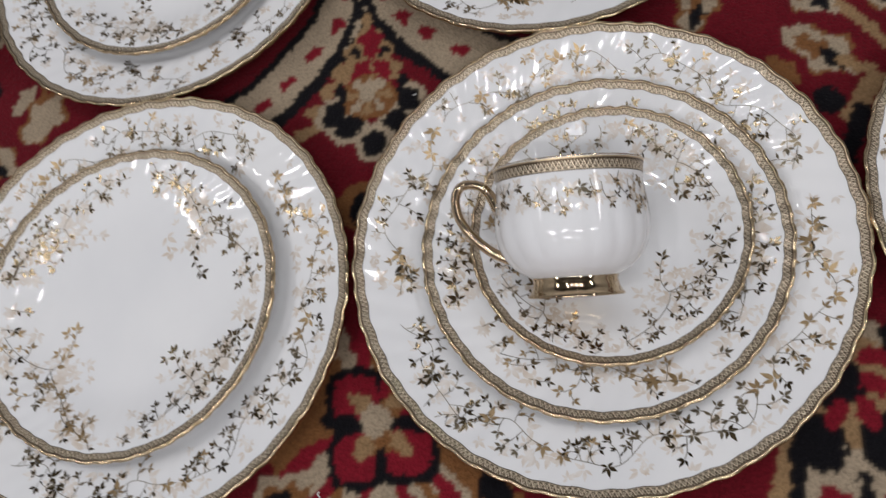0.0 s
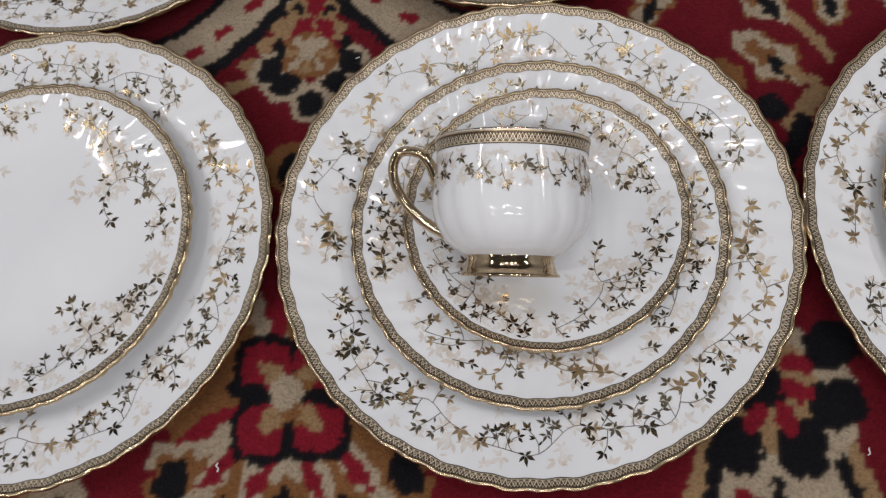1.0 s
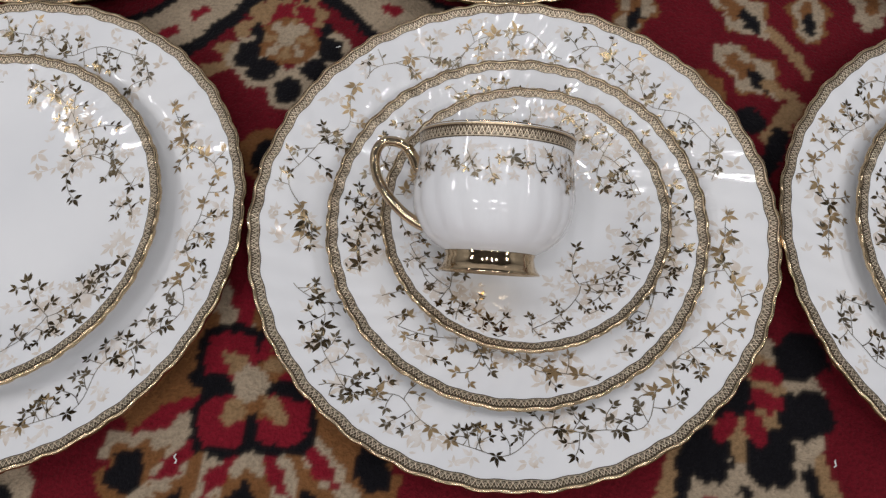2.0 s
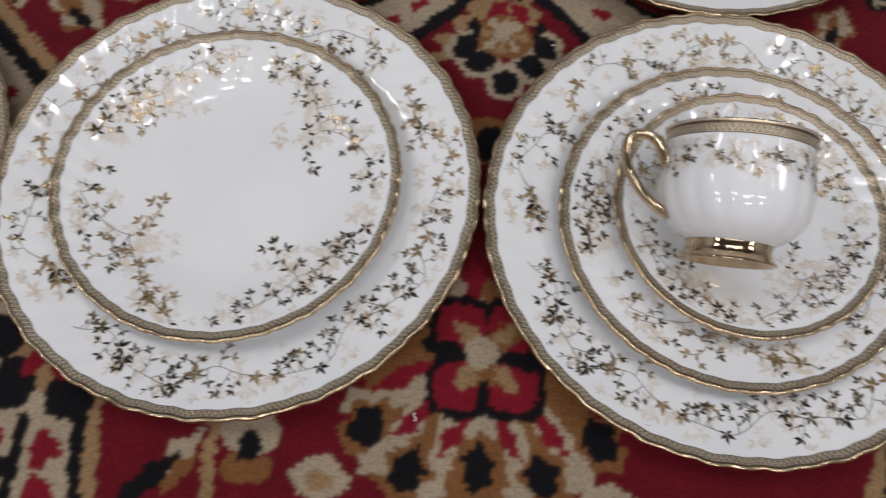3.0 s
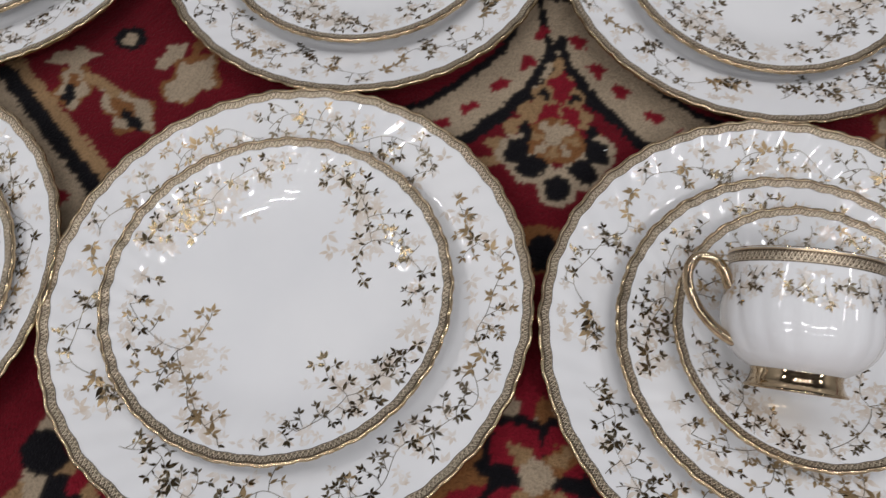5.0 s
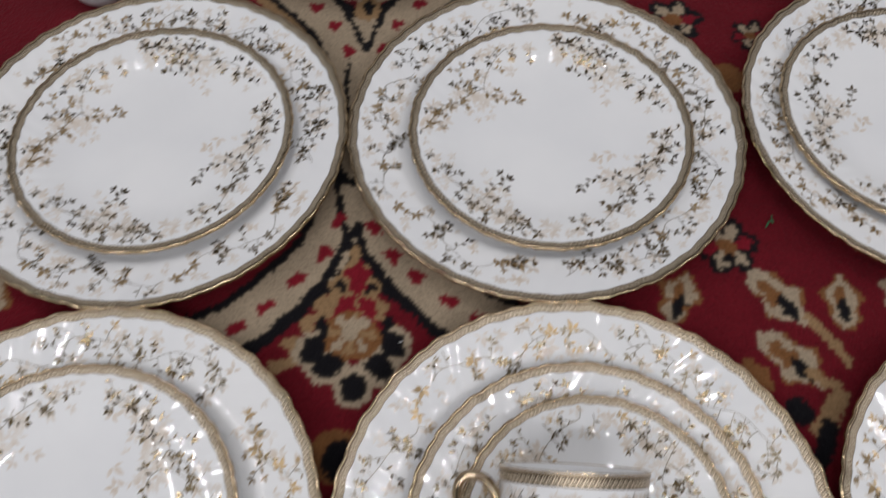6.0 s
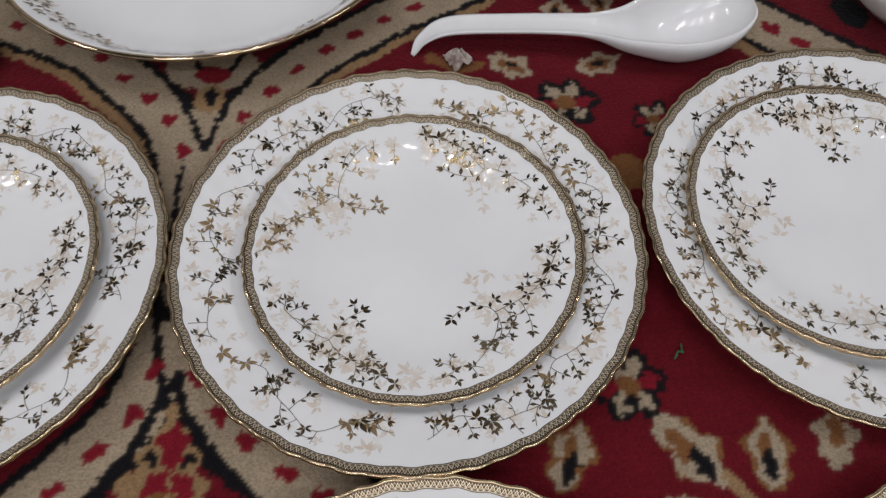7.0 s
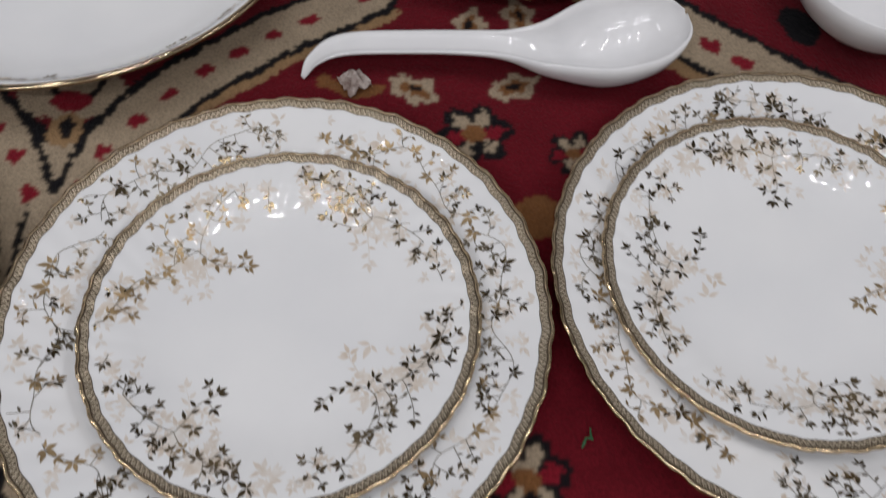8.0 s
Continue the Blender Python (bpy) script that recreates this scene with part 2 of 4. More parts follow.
    def lip(self, segments=288):
        """The gilt edge: a thin rounded bead over the plate's outermost line."""
        verts, faces, ring = [], [], 7
        for k in range(segments):
            a = 2 * math.pi * k / segments
            q, z = self.edge(self.R, a), self.top(self.R, a) - self.thick * 0.3
            for j in range(ring):
                b = radians(-80 + 190 * j / (ring - 1))
                r = q - 0.0002 + (0.0010 + 0.0002 * math.sin(a * self.lobes * 4)) * math.cos(b)
                verts.append((r * math.cos(a), r * math.sin(a), z + (0.0016 + 0.0004 * math.sin(a * self.lobes * 3 + 1)) * math.sin(b)))
        for k in range(segments):
            n = (k + 1) % segments
            for j in range(ring - 1):
                faces.append((k * ring + j, n * ring + j, n * ring + j + 1, k * ring + j + 1))
        return mesh_from("gilt_edge", verts, faces, [GOLD_EDGE])


STEP = 0.0019  # between the joints of a printed twig


class Vine:
    """Gathers stems and leaves printed on a surface given by place(x, y)."""

    def __init__(self, place, inside, seed):
        self.place, self.inside, self.rng = place, inside, random.Random(seed)
        self.verts, self.faces, self.mats = [], [], []

    def shape(self, outline, mat):
        if not all(self.inside(x, y) for x, y in outline):
            return
        base = len(self.verts)
        self.verts += [self.place(x, y) for x, y in outline]
        n = len(outline)
        if n == 8:
            for f in ((0, 1, 7), (1, 2, 6, 7), (2, 3, 5, 6), (3, 4, 5)):
                self.faces.append(tuple(base + i for i in f))
                self.mats.append(mat)
        else:
            self.faces.append(tuple(range(base, base + n)))
            self.mats.append(mat)

    def leaf(self, x, y, way, length, mat):
        c, s = math.cos(way), math.sin(way)
        w = length * self.rng.uniform(0.155, 0.215)
        bend = self.rng.uniform(-0.15, 0.15) * length
        pts = [(0.07, 0), (0.30, w * 0.85), (0.52, w), (0.78, w * 0.48), (1, 0), (0.78, -w * 0.48), (0.52, -w), (0.30, -w * 0.85)]
        self.shape([(x + c * u * length - s * (v + bend * u * u), y + s * u * length + c * (v + bend * u * u)) for u, v in pts], mat)

    def star(self, x, y, way, size, mat, count=5):
        for k in range(count):
            off = (k - (count - 1) / 2) * (2.0 if count > 3 else 1.05) * 2 / max(count - 1, 1)
            self.leaf(x, y, way + off + self.rng.uniform(-0.2, 0.2), size * (1 - 0.18 * abs(off)) * self.rng.uniform(0.8, 1.1), mat)

    def stem(self, pts, width, mat):
        for (x0, y0), (x1, y1) in zip(pts, pts[1:]):
            d = math.hypot(x1 - x0, y1 - y0) or 1e-9
            nx, ny = -(y1 - y0) / d * width / 2, (x1 - x0) / d * width / 2
            self.shape([(x0 + nx, y0 + ny), (x0 - nx, y0 - ny), (x1 - nx, y1 - ny), (x1 + nx, y1 + ny)], mat)

    def sprig(self, x, y, way, length, size, mat, stem_mat=1):
        rng, pts = self.rng, [(x, y)]
        curl, steps = rng.uniform(-0.16, 0.16), max(3, int(length / STEP))
        side = rng.choice((-1, 1))
        for k in range(steps):
            way += curl + rng.uniform(-0.18, 0.18)
            x, y = x + math.cos(way) * STEP, y + math.sin(way) * STEP
            pts.append((x, y))
            if k % 2 == 1:
                side = -side
                for _ in range(rng.choice((1, 1, 1, 2))):
                    self.leaf(x, y, way + side * rng.uniform(0.6, 1.25), size * rng.uniform(0.65, 1.1), mat)
                if rng.random() < 0.34 and steps - k > 2:
                    bx, by, bw = x, y, way + side * 1.0
                    twig = [(bx, by)]
                    for _ in range(3):
                        bx, by = bx + math.cos(bw) * 0.002, by + math.sin(bw) * 0.002
                        twig.append((bx, by))
                        bw += side * 0.25
                    self.stem(twig, 0.00035, stem_mat)
                    self.star(bx, by, bw, size, mat, 3)
        self.stem(pts, 0.00036, stem_mat)
        self.star(x, y, way, size * 1.1, mat, 3)

    def mesh(self, name):
        return mesh_from(name, self.verts, self.faces, [LEAF_SHADED, LEAF_HALF_LIT, LEAF_LIT, LEAF_PALE], self.mats)


def garland(plate, seed, r_mid, sway, segments, reach_in, reach_out, size, r_min):
    """The print of a plate: arcs of leafy stem round it, sprigs to both sides, and a pale shadow print beneath."""
    r_max = plate.R - plate.border - 0.0010
    inside = lambda x, y: r_min < math.hypot(x, y) < r_max  # noqa: E731
    fore, pale = Vine(plate.at, inside, seed), Vine(lambda x, y: plate.at(x, y, 0.00012), inside, seed + 50)
    rng = fore.rng
    for s in range(segments):
        start = 2 * math.pi * (s + rng.uniform(-0.08, 0.08)) / segments
        span = 2 * math.pi / segments * rng.uniform(0.88, 1.02)
        steps = int(span * r_mid / 0.003)
        phase = rng.uniform(0, 6.28)
        pts, hue, starred = [], rng.choice((0, 1, 2)), False
        for k in range(steps + 1):
            a = start + span * k / steps
            r = r_mid + sway * math.sin(2 * math.pi * 1.6 * k / steps + phase) + sway * 0.3 * math.sin(a * 23 + phase)
            pts.append((r * math.cos(a), r * math.sin(a)))
        fore.stem(pts, 0.00032, 1)
        k = 1
        while k < steps:
            x, y = pts[k]
            along = math.atan2(pts[k][1] - pts[k - 1][1], pts[k][0] - pts[k - 1][0])
            out = math.atan2(y, x)
            pick = rng.random()
            if rng.random() < 0.45:
                hue = rng.choice((0, 0, 1, 2, 2, 2, 2))
            if starred and pick < 0.30:
                pick = 0.32 + 2 * pick
            starred = pick < 0.30
            if starred:
                fore.star(x, y, along + rng.choice((-1, 1)) * rng.uniform(0.3, 1.6), size * rng.uniform(1.15, 1.6), rng.choice((hue, hue, 2)))
            elif pick < 0.64:
                fore.sprig(x, y, out + math.pi + rng.uniform(-0.9, 0.9), reach_in * rng.uniform(0.5, 1.1), size * 0.86, rng.choice((hue, hue, 0, 1, 1)))
            elif pick < 0.94:
                fore.sprig(x, y, out + rng.uniform(-0.9, 0.9), reach_out * rng.uniform(0.6, 1.1), size * 0.84, rng.choice((hue, hue, 0, 1, 1)))
            else:
                fore.star(x, y, along, size, hue, 3)
            k += rng.choice((1, 1, 2, 2, 2))
        for _ in range(int(30 * span / 1.05 * r_mid / 0.112)):
            a = start + rng.uniform(0, span)
            r = rng.uniform(max(r_min, r_mid - sway - 0.6 * reach_in), r_max)
            pale.star(r * math.cos(a), r * math.sin(a), rng.uniform(0, 6.28), size * rng.uniform(0.9, 1.7), 3, rng.choice((3, 5, 5)))
    return fore.mesh("vine_print"), pale.mesh("pale_print")


def spray(fore, pale, root, bend, r_root, r_bend, r_tip, r_tail, size, hue):
    """One spray of the inner print: a stem that leaves the rim at the angle root with large star leaves, sweeps in to the
    angle bend, sends a sprig towards the middle and runs on back to the rim."""
    rng = fore.rng
    steps = max(6, int(abs(root - bend) * (r_root + r_bend) / 2 / 0.0022))
    phase = rng.uniform(0, 6.28)

    def on(t):
        r = r_root + (r_bend - r_root) * max(t, 0.0) ** 0.9 + 0.0014 * math.sin(7 * t + phase)
        a = root + (bend - root) * t
        return r * math.cos(a), r * math.sin(a)

    pts = [on(k / steps) for k in range(steps + 1)]
    fore.stem(pts, 0.00036, 1)
    mixed = lambda *more: rng.choice((hue, hue, hue) + more)  # noqa: E731
    for t, grow in ((0.06, 1.40), (0.24, 1.5), (0.43, 1.15), (0.62, 1.2), (0.80, 1.0)):
        x, y = on(t)
        ahead = on(min(1.0, t + 0.05))
        way = math.atan2(ahead[1] - y, ahead[0] - x)
        fore.star(x, y, way + rng.choice((-1, 1)) * rng.uniform(0.3, 1.2), size * grow, mixed(2), rng.choice((5, 5, 4)))
    for t, side in ((0.0, 1), (0.15, -1), (0.33, 1), (0.50, -1), (0.55, 1), (0.72, 1), (0.9, 1), (1.0, 1)):
        x, y = on(t)
        out = math.atan2(y, x) + (0 if side > 0 else math.pi)
        room = (r_root + 0.005 - math.hypot(x, y)) if side > 0 else 0.010
        fore.sprig(x, y, out + rng.uniform(-0.7, 0.7), max(0.006, room) * rng.uniform(0.75, 1.05), size * 0.86, mixed(0, 1))
    x, y = on(1.0)
    fore.sprig(x, y, math.atan2(y, x) + math.pi + rng.uniform(-0.25, 0.25), r_bend - r_tip, size * 1.12, mixed(0))
    tail_span = 0.020 / r_bend * 1.25
    tail = []
    for k in range(9):
        t = k / 8
        r, a = r_bend + (r_tail - r_bend) * t ** 0.8, bend - tail_span * t + (0.05 if root < bend else -0.05) * t
        tail.append((r * math.cos(a), r * math.sin(a)))
    fore.stem(tail, 0.00034, 1)
    for k in (2, 4, 6, 8):
        x, y = tail[k]
        fore.sprig(x, y, math.atan2(y, x) + rng.choice((0.2, math.pi)) + rng.uniform(-0.8, 0.8), 0.007 * rng.uniform(0.8, 1.3), size * 0.84, mixed(0, 1))
    for _ in range(46):
        x, y = on(rng.uniform(-0.05, 1.1) if rng.random() < 0.8 else 1.0)
        pale.star(x + rng.gauss(0, 0.007), y + rng.gauss(0, 0.007), rng.uniform(0, 6.28), size * rng.uniform(0.9, 1.8), 3, rng.choice((3, 5, 5)))
    x, y = on(1.0)
    pale.sprig(x, y, math.atan2(y, x) + math.pi + rng.uniform(-0.7, 0.7), (r_bend - r_tip) * 0.9, size * 1.2, 3, 3)


def spray_print(plate, seed, scale, size):
    """The print of the small plates: two long and two short sprays, a quarter turn apart, and twigs along the rim between."""
    r_max = plate.R - plate.border - 0.0008
    inside = lambda x, y: 0.3 * plate.R < math.hypot(x, y) < r_max  # noqa: E731
    fore, pale = Vine(plate.at, inside, seed), Vine(lambda x, y: plate.at(x, y, 0.00012), inside, seed + 50)
    rng = fore.rng
    # hue: which reflection tone of the gold print each spray is given.
    for base, root, r_bend, r_tip, hue in ((0, 42, 0.060, 0.031, 0), (93, 34, 0.072, 0.044, 0), (182, 42, 0.060, 0.031, 2), (274, 34, 0.072, 0.044, 0)):
        bend = radians(base + rng.uniform(-3, 3))
        spray(fore, pale, bend + radians(root), bend, 0.084 * scale, r_bend * scale, r_tip * scale, 0.080 * scale, size, hue)
        gap = bend + radians(root + 12)
        for k in range(4):
            a = gap + radians(9 * k)
            r = 0.080 * scale + rng.uniform(-0.003, 0.003)
            x, y = r * math.cos(a), r * math.sin(a)
            fore.sprig(x, y, a + rng.choice((1.3, 1.9, math.pi, math.pi + 0.6)), rng.uniform(0.007, 0.012), size * 0.85, rng.choice((0, 0, 1, hue)))
            for _ in range(3):
                pale.star(x + rng.gauss(0, 0.005), y + rng.gauss(0, 0.005), rng.uniform(0, 6.28), size * rng.uniform(0.9, 1.5), 3)
    return fore.mesh("vine_print"), pale.mesh("pale_print")


def china_plate(name, label, category, group, plate, prints, lattice_repeats, m):
    ob = thing(name, label, category, group, m)
    part("body", plate.body(), ob)
    part("border", plate.strip(plate.R - plate.border, plate.R - 0.0003, 0.0002, LATTICE, lattice_repeats), ob, "gilt lattice border")
    part("gilt_edge", plate.lip(), ob, "shiny gold edge")
    fore, pale = prints
    tagged(part("leaf_print", fore, ob, "gold printed vine, dark and bright reflections put into its tones"), kind="stuff")
    tagged(part("pale_print", pale, ob, "pale beige printed leaves"), kind="stuff")
    return ob


DINNER = Plate(0.1339, 0.086, 0.018, 0.0065, 0.0150, 26, 0.078, 0.0056)
DESSERT = Plate(0.0957, 0.050, 0.030, 0.0058, 0.0108, 24, 0.050, 0.0052)
SAUCER = Plate(0.0715, 0.034, 0.024, 0.0052, 0.0125, 20, 0.030, 0.0044)

DINNER_TAG = ("white porcelain dinner plate with gilt border and vine print on carpet", "dinner plate", "dinner plates on the carpet")
DESSERT_TAG = ("white dessert plate with gold scalloped edge stacked on a dinner plate", "dessert plate", "dessert plates on the dinner plates")
dinner = china_plate("dinner_plate", *DINNER_TAG, DINNER, garland(DINNER, 11, 0.1120, 0.0060, 6, 0.014, 0.013, 0.0050, 0.088), 290, pose(*A_AT, 0, 0, 0, 20))
dessert = china_plate("dessert_plate", *DESSERT_TAG, DESSERT, spray_print(DESSERT, 5, 1.0, 0.0050), 205, pose(*AM_AT, 0.0066, 0, 0, 75))
for (x, y), turn in DINNERS:
    copy_thing(dinner, pose(x, y, 0, 0, 0, turn))
for (x, y), turn in DESSERTS:
    copy_thing(dessert, pose(x, y, 0.0066, 0, 0, turn))
SAUCER_Z = 0.0066 + 0.0059
china_plate("saucer", "white porcelain saucer with gilt edge and vine print under teacup", "saucer", "", SAUCER,
            spray_print(SAUCER, 21, 0.745, 0.0040), 160, pose(*AS_AT, SAUCER_Z, 0, 0, -45))


# ---- teacup lying on its side ----
CUP = [(0.0100, 0.0212), (0.0125, 0.0258), (0.0160, 0.0302), (0.0205, 0.0338), (0.0260, 0.0364), (0.0320, 0.0376), (0.0380, 0.0376),
       (0.0440, 0.0370), (0.0500, 0.0362), (0.0550, 0.0357), (0.0600, 0.0357), (0.0640, 0.0361), (0.0660, 0.0366)]


def cup_radius(s):
    for (s0, r0), (s1, r1) in zip(CUP, CUP[1:]):
        if s <= s1:
            return r0 + (r1 - r0) * (s - s0) / (s1 - s0)
    return CUP[-1][1]


def cup_flute(r, z, a):
    w = ease(0.012, 0.022, z) * (1 - ease(0.036, 0.05, z))
    return r - 0.0007 * w * abs(math.sin(9 * a + 40 * z)) ** 6, z


def tube(points, radii, mat, sides=10, squash=1.0):
    """A bent rod through the points."""
    verts, faces = [], []
    pts = [Vector(p) for p in points]
    side = None
    for k, p in enumerate(pts):
        way = (pts[min(k + 1, len(pts) - 1)] - pts[max(k - 1, 0)]).normalized()
        side = (way.cross(Vector((0, 1, 0))) if side is None else way.cross(side.cross(way))).normalized()
        up = side.cross(way).normalized()
        for j in range(sides):
            b = 2 * math.pi * j / sides
            verts.append(p + side * radii[k] * math.cos(b) + up * radii[k] * squash * math.sin(b))
    for k in range(len(pts) - 1):
        for j in range(sides):
            n = (j + 1) % sides
            faces.append((k * sides + j, k * sides + n, (k + 1) * sides + n, (k + 1) * sides + j))
    faces += [tuple(range(sides))[::-1], tuple(range((len(pts) - 1) * sides, len(pts) * sides))]
    return mesh_from("tube", [tuple(v) for v in verts], faces, [mat])


def curve(points, steps):
    """A smooth line through a few points."""
    pts = [Vector(p) for p in points]
    pts = [2 * pts[0] - pts[1], *pts, 2 * pts[-1] - pts[-2]]
    out = []
    for k in range(1, len(pts) - 2):
        p0, p1, p2, p3 = pts[k - 1 : k + 3]
        for j in range(steps):
            t = j / steps
            out.append(0.5 * (2 * p1 + (p2 - p0) * t + (2 * p0 - 5 * p1 + 4 * p2 - p3) * t * t + (3 * p1 - p0 - 3 * p2 + p3) * t ** 3))
    return out + [pts[-2]]


def teacup(m):
    ob = thing("teacup", "white teacup with gold foot and handle lying on a saucer", "teacup", "", m)
    rows = [(r, s) for s, r in CUP] + [(0.0366, 0.0667), (0.0358, 0.0664)]
    rows += [(r - 0.0022, s) for s, r in reversed(CUP[2:-1])] + [(0.018, 0.0135), (0.00002, 0.0125)]
    part("bowl", lathe(rows, 132, [PORCELAIN], wave=cup_flute), ob)
    foot = [(0.0205, 0.0108), (0.0212, 0.0096), (0.0206, 0.0080), (0.0214, 0.0045), (0.0228, 0.0018), (0.0238, 0.0008), (0.0236, 0.0), (0.0222, 0.0), (0.0205, 0.004), (0.00002, 0.0055)]
    part("foot_ring", lathe(foot, 72, [GOLD]), ob, "polished gold foot")
    s0, s1, n, verts, faces, uvs = 0.0594, 0.0658, 132, [], [], []
    for j in range(4):
        s = s0 + (s1 - s0) * j / 3
        for k in range(n + 1):
            a = 2 * math.pi * k / n
            r = cup_radius(s) + 0.0002
            verts.append((r * math.cos(a), r * math.sin(a), s))
            uvs.append((82 * k / n, j / 3))
    for j in range(3):
        for k in range(n):
            faces.append((j * (n + 1) + k, j * (n + 1) + k + 1, (j + 1) * (n + 1) + k + 1, (j + 1) * (n + 1) + k))
    band = mesh_from("cup_border", verts, faces, [LATTICE])
    layer = band.uv_layers.new(name="strip")
    for loop in band.loops:
        layer.data[loop.index].uv = uvs[loop.vertex_index]
    part("border", band, ob, "gilt lattice border")
    lip = [(0.0366, 0.0661), (0.03675, 0.0665), (0.0364, 0.0668), (0.0360, 0.0667), (0.0357, 0.0663)]
    part("gilt_lip", lathe(lip, 96, [GOLD]), ob, "thin gold lip")
    bend = curve([(0.0355, 0, 0.0465), (0.0392, 0, 0.0545), (0.0445, 0, 0.0598), (0.0525, 0, 0.0602), (0.0563, 0, 0.0545), (0.0556, 0, 0.0450), (0.0505, 0, 0.0355), (0.0435, 0, 0.0280), (0.0370, 0, 0.0232), (0.0310, 0, 0.0205)], 6)
    part("handle", tube(bend, [0.0029 - 0.0005 * math.sin(math.pi * k / (len(bend) - 1)) for k in range(len(bend))], GOLD, 12, 1.5), ob, "looped gold handle")

    def on_cup(x, y):
        r = cup_radius(y) + 0.0003
        return (r * math.cos(x / 0.037), r * math.sin(x / 0.037), y)

    print_ = Vine(on_cup, lambda x, y: 0.033 < y < 0.0588, 4)
    soft = Vine(lambda x, y: tuple(c * 0.9985 if k < 2 else c for k, c in enumerate(on_cup(x, y))), lambda x, y: 0.033 < y < 0.0588, 8)
    girth = 2 * math.pi * 0.037
    rng = print_.rng
    x = 0.0
    while x < girth:
        y = 0.052 + 0.003 * math.sin(x * 90)
        hue = rng.choice((0, 0, 1, 2))
        y += rng.uniform(-0.0025, 0.002)
        if rng.random() < 0.28:
            print_.star(x, y, rng.uniform(-2.6, -0.5), rng.uniform(0.0042, 0.0062), hue)
        else:
            print_.sprig(x, y + 0.002, -1.57 + rng.uniform(-1.1, 1.1), rng.uniform(0.007, 0.016), 0.0034, hue)
        for _ in range(3):
            soft.star(x + rng.uniform(0, 0.008), rng.uniform(0.042, 0.057), rng.uniform(0, 6.28), rng.uniform(0.0038, 0.0058), 3)
        x += 0.0052
    tagged(part("leaf_print", print_.mesh("cup_print"), ob, "gold printed vine, dark and bright reflections put into its tones"), kind="stuff")
    tagged(part("pale_print", soft.mesh("cup_pale_print"), ob, "pale beige printed leaves"), kind="stuff")
    return ob


teacup(pose(0.0422, 0.1668, 0.0438, 0, 0, 2) @ pose(0, 0, 0, -71, 0, 0) @ pose(0, 0, 0, 0, 0, 184) @ Matrix.Diagonal((1, 1, 0.965, 1)))


# ---- serving ladle ----
def ladle():
    """A white ladle: a channelled handle that curls down at its tip, and an oval bowl."""
    spine = curve([(0.0165, 0.6405, 0.002), (0.0240, 0.6475, 0.0115), (0.0420, 0.6528, 0.0190), (0.0850, 0.6548, 0.0210), (0.1200, 0.6538, 0.0230), (0.1420, 0.6508, 0.0260), (0.1660, 0.6490, 0.0295), (0.1930, 0.6540, 0.0320), (0.2170, 0.6615, 0.0330), (0.2340, 0.6680, 0.0335), (0.2430, 0.6717, 0.0337), (0.2462, 0.6730, 0.0338)], 7)
    n = len(spine)
    widths = [0.0012, 0.0040, 0.0066, 0.0070, 0.0076, 0.0096, 0.0175, 0.0270, 0.0278, 0.0215, 0.0120, 0.0015]
    depths = [0.0004, 0.0012, 0.0022, 0.0026, 0.0035, 0.0070, 0.0185, 0.0288, 0.0270, 0.0190, 0.0095, 0.0020]
    wide = [v.x for v in curve([(w, 0, 0) for w in widths], 7)]
    deep = [v.x for v in curve([(d, 0, 0) for d in depths], 7)]
    arc, verts = 14, []
    for k, p in enumerate(spine):
        way = (spine[min(k + 1, n - 1)] - spine[max(k - 1, 0)]).normalized()
        across = way.cross(Vector((0, 0, 1))).normalized()
        up = Vector((0, 0, 1))
        thick = 0.0028 * min(1.0, 0.25 + k / 16, 0.15 + (n - 1 - k) / 8)
        for j in range(arc + 1):
            b = math.pi * j / arc
            verts.append(tuple(p + across * wide[k] * math.cos(b) - up * deep[k] * math.sin(b) ** 0.8))
        for j in range(arc, -1, -1):
            b = math.pi * j / arc
            verts.append(tuple(p + across * (wide[k] + thick * 0.75) * math.cos(b) - up * ((deep[k] + thick) * math.sin(b) ** 0.8 + 0.0004)))
    ring = 2 * arc + 2

    def piece(name, first, last):
        faces = []
        for k in range(last - first):
            for j in range(ring):
                m = (j + 1) % ring
                faces.append((k * ring + j, (k + 1) * ring + j, (k + 1) * ring + m, k * ring + m))
        if first == 0:
            faces.append(tuple(range(ring)))
        if last == n - 1:
            faces.append(tuple(range((last - first) * ring, (last - first + 1) * ring))[::-1])
        return mesh_from(name, verts[first * ring:(last + 1) * ring], faces, [PLAIN_WHITE])

    ob = thing("ladle", "plain white porcelain ladle with curved handle lying on the carpet", "ladle")
    neck = n * 5 // 11
    part("handle", piece("ladle_handle", 0, neck), ob, "channelled white handle")
    part("bowl", piece("ladle_bowl", neck, n - 1), ob, "deep oval white bowl")
    return ob


ladle()


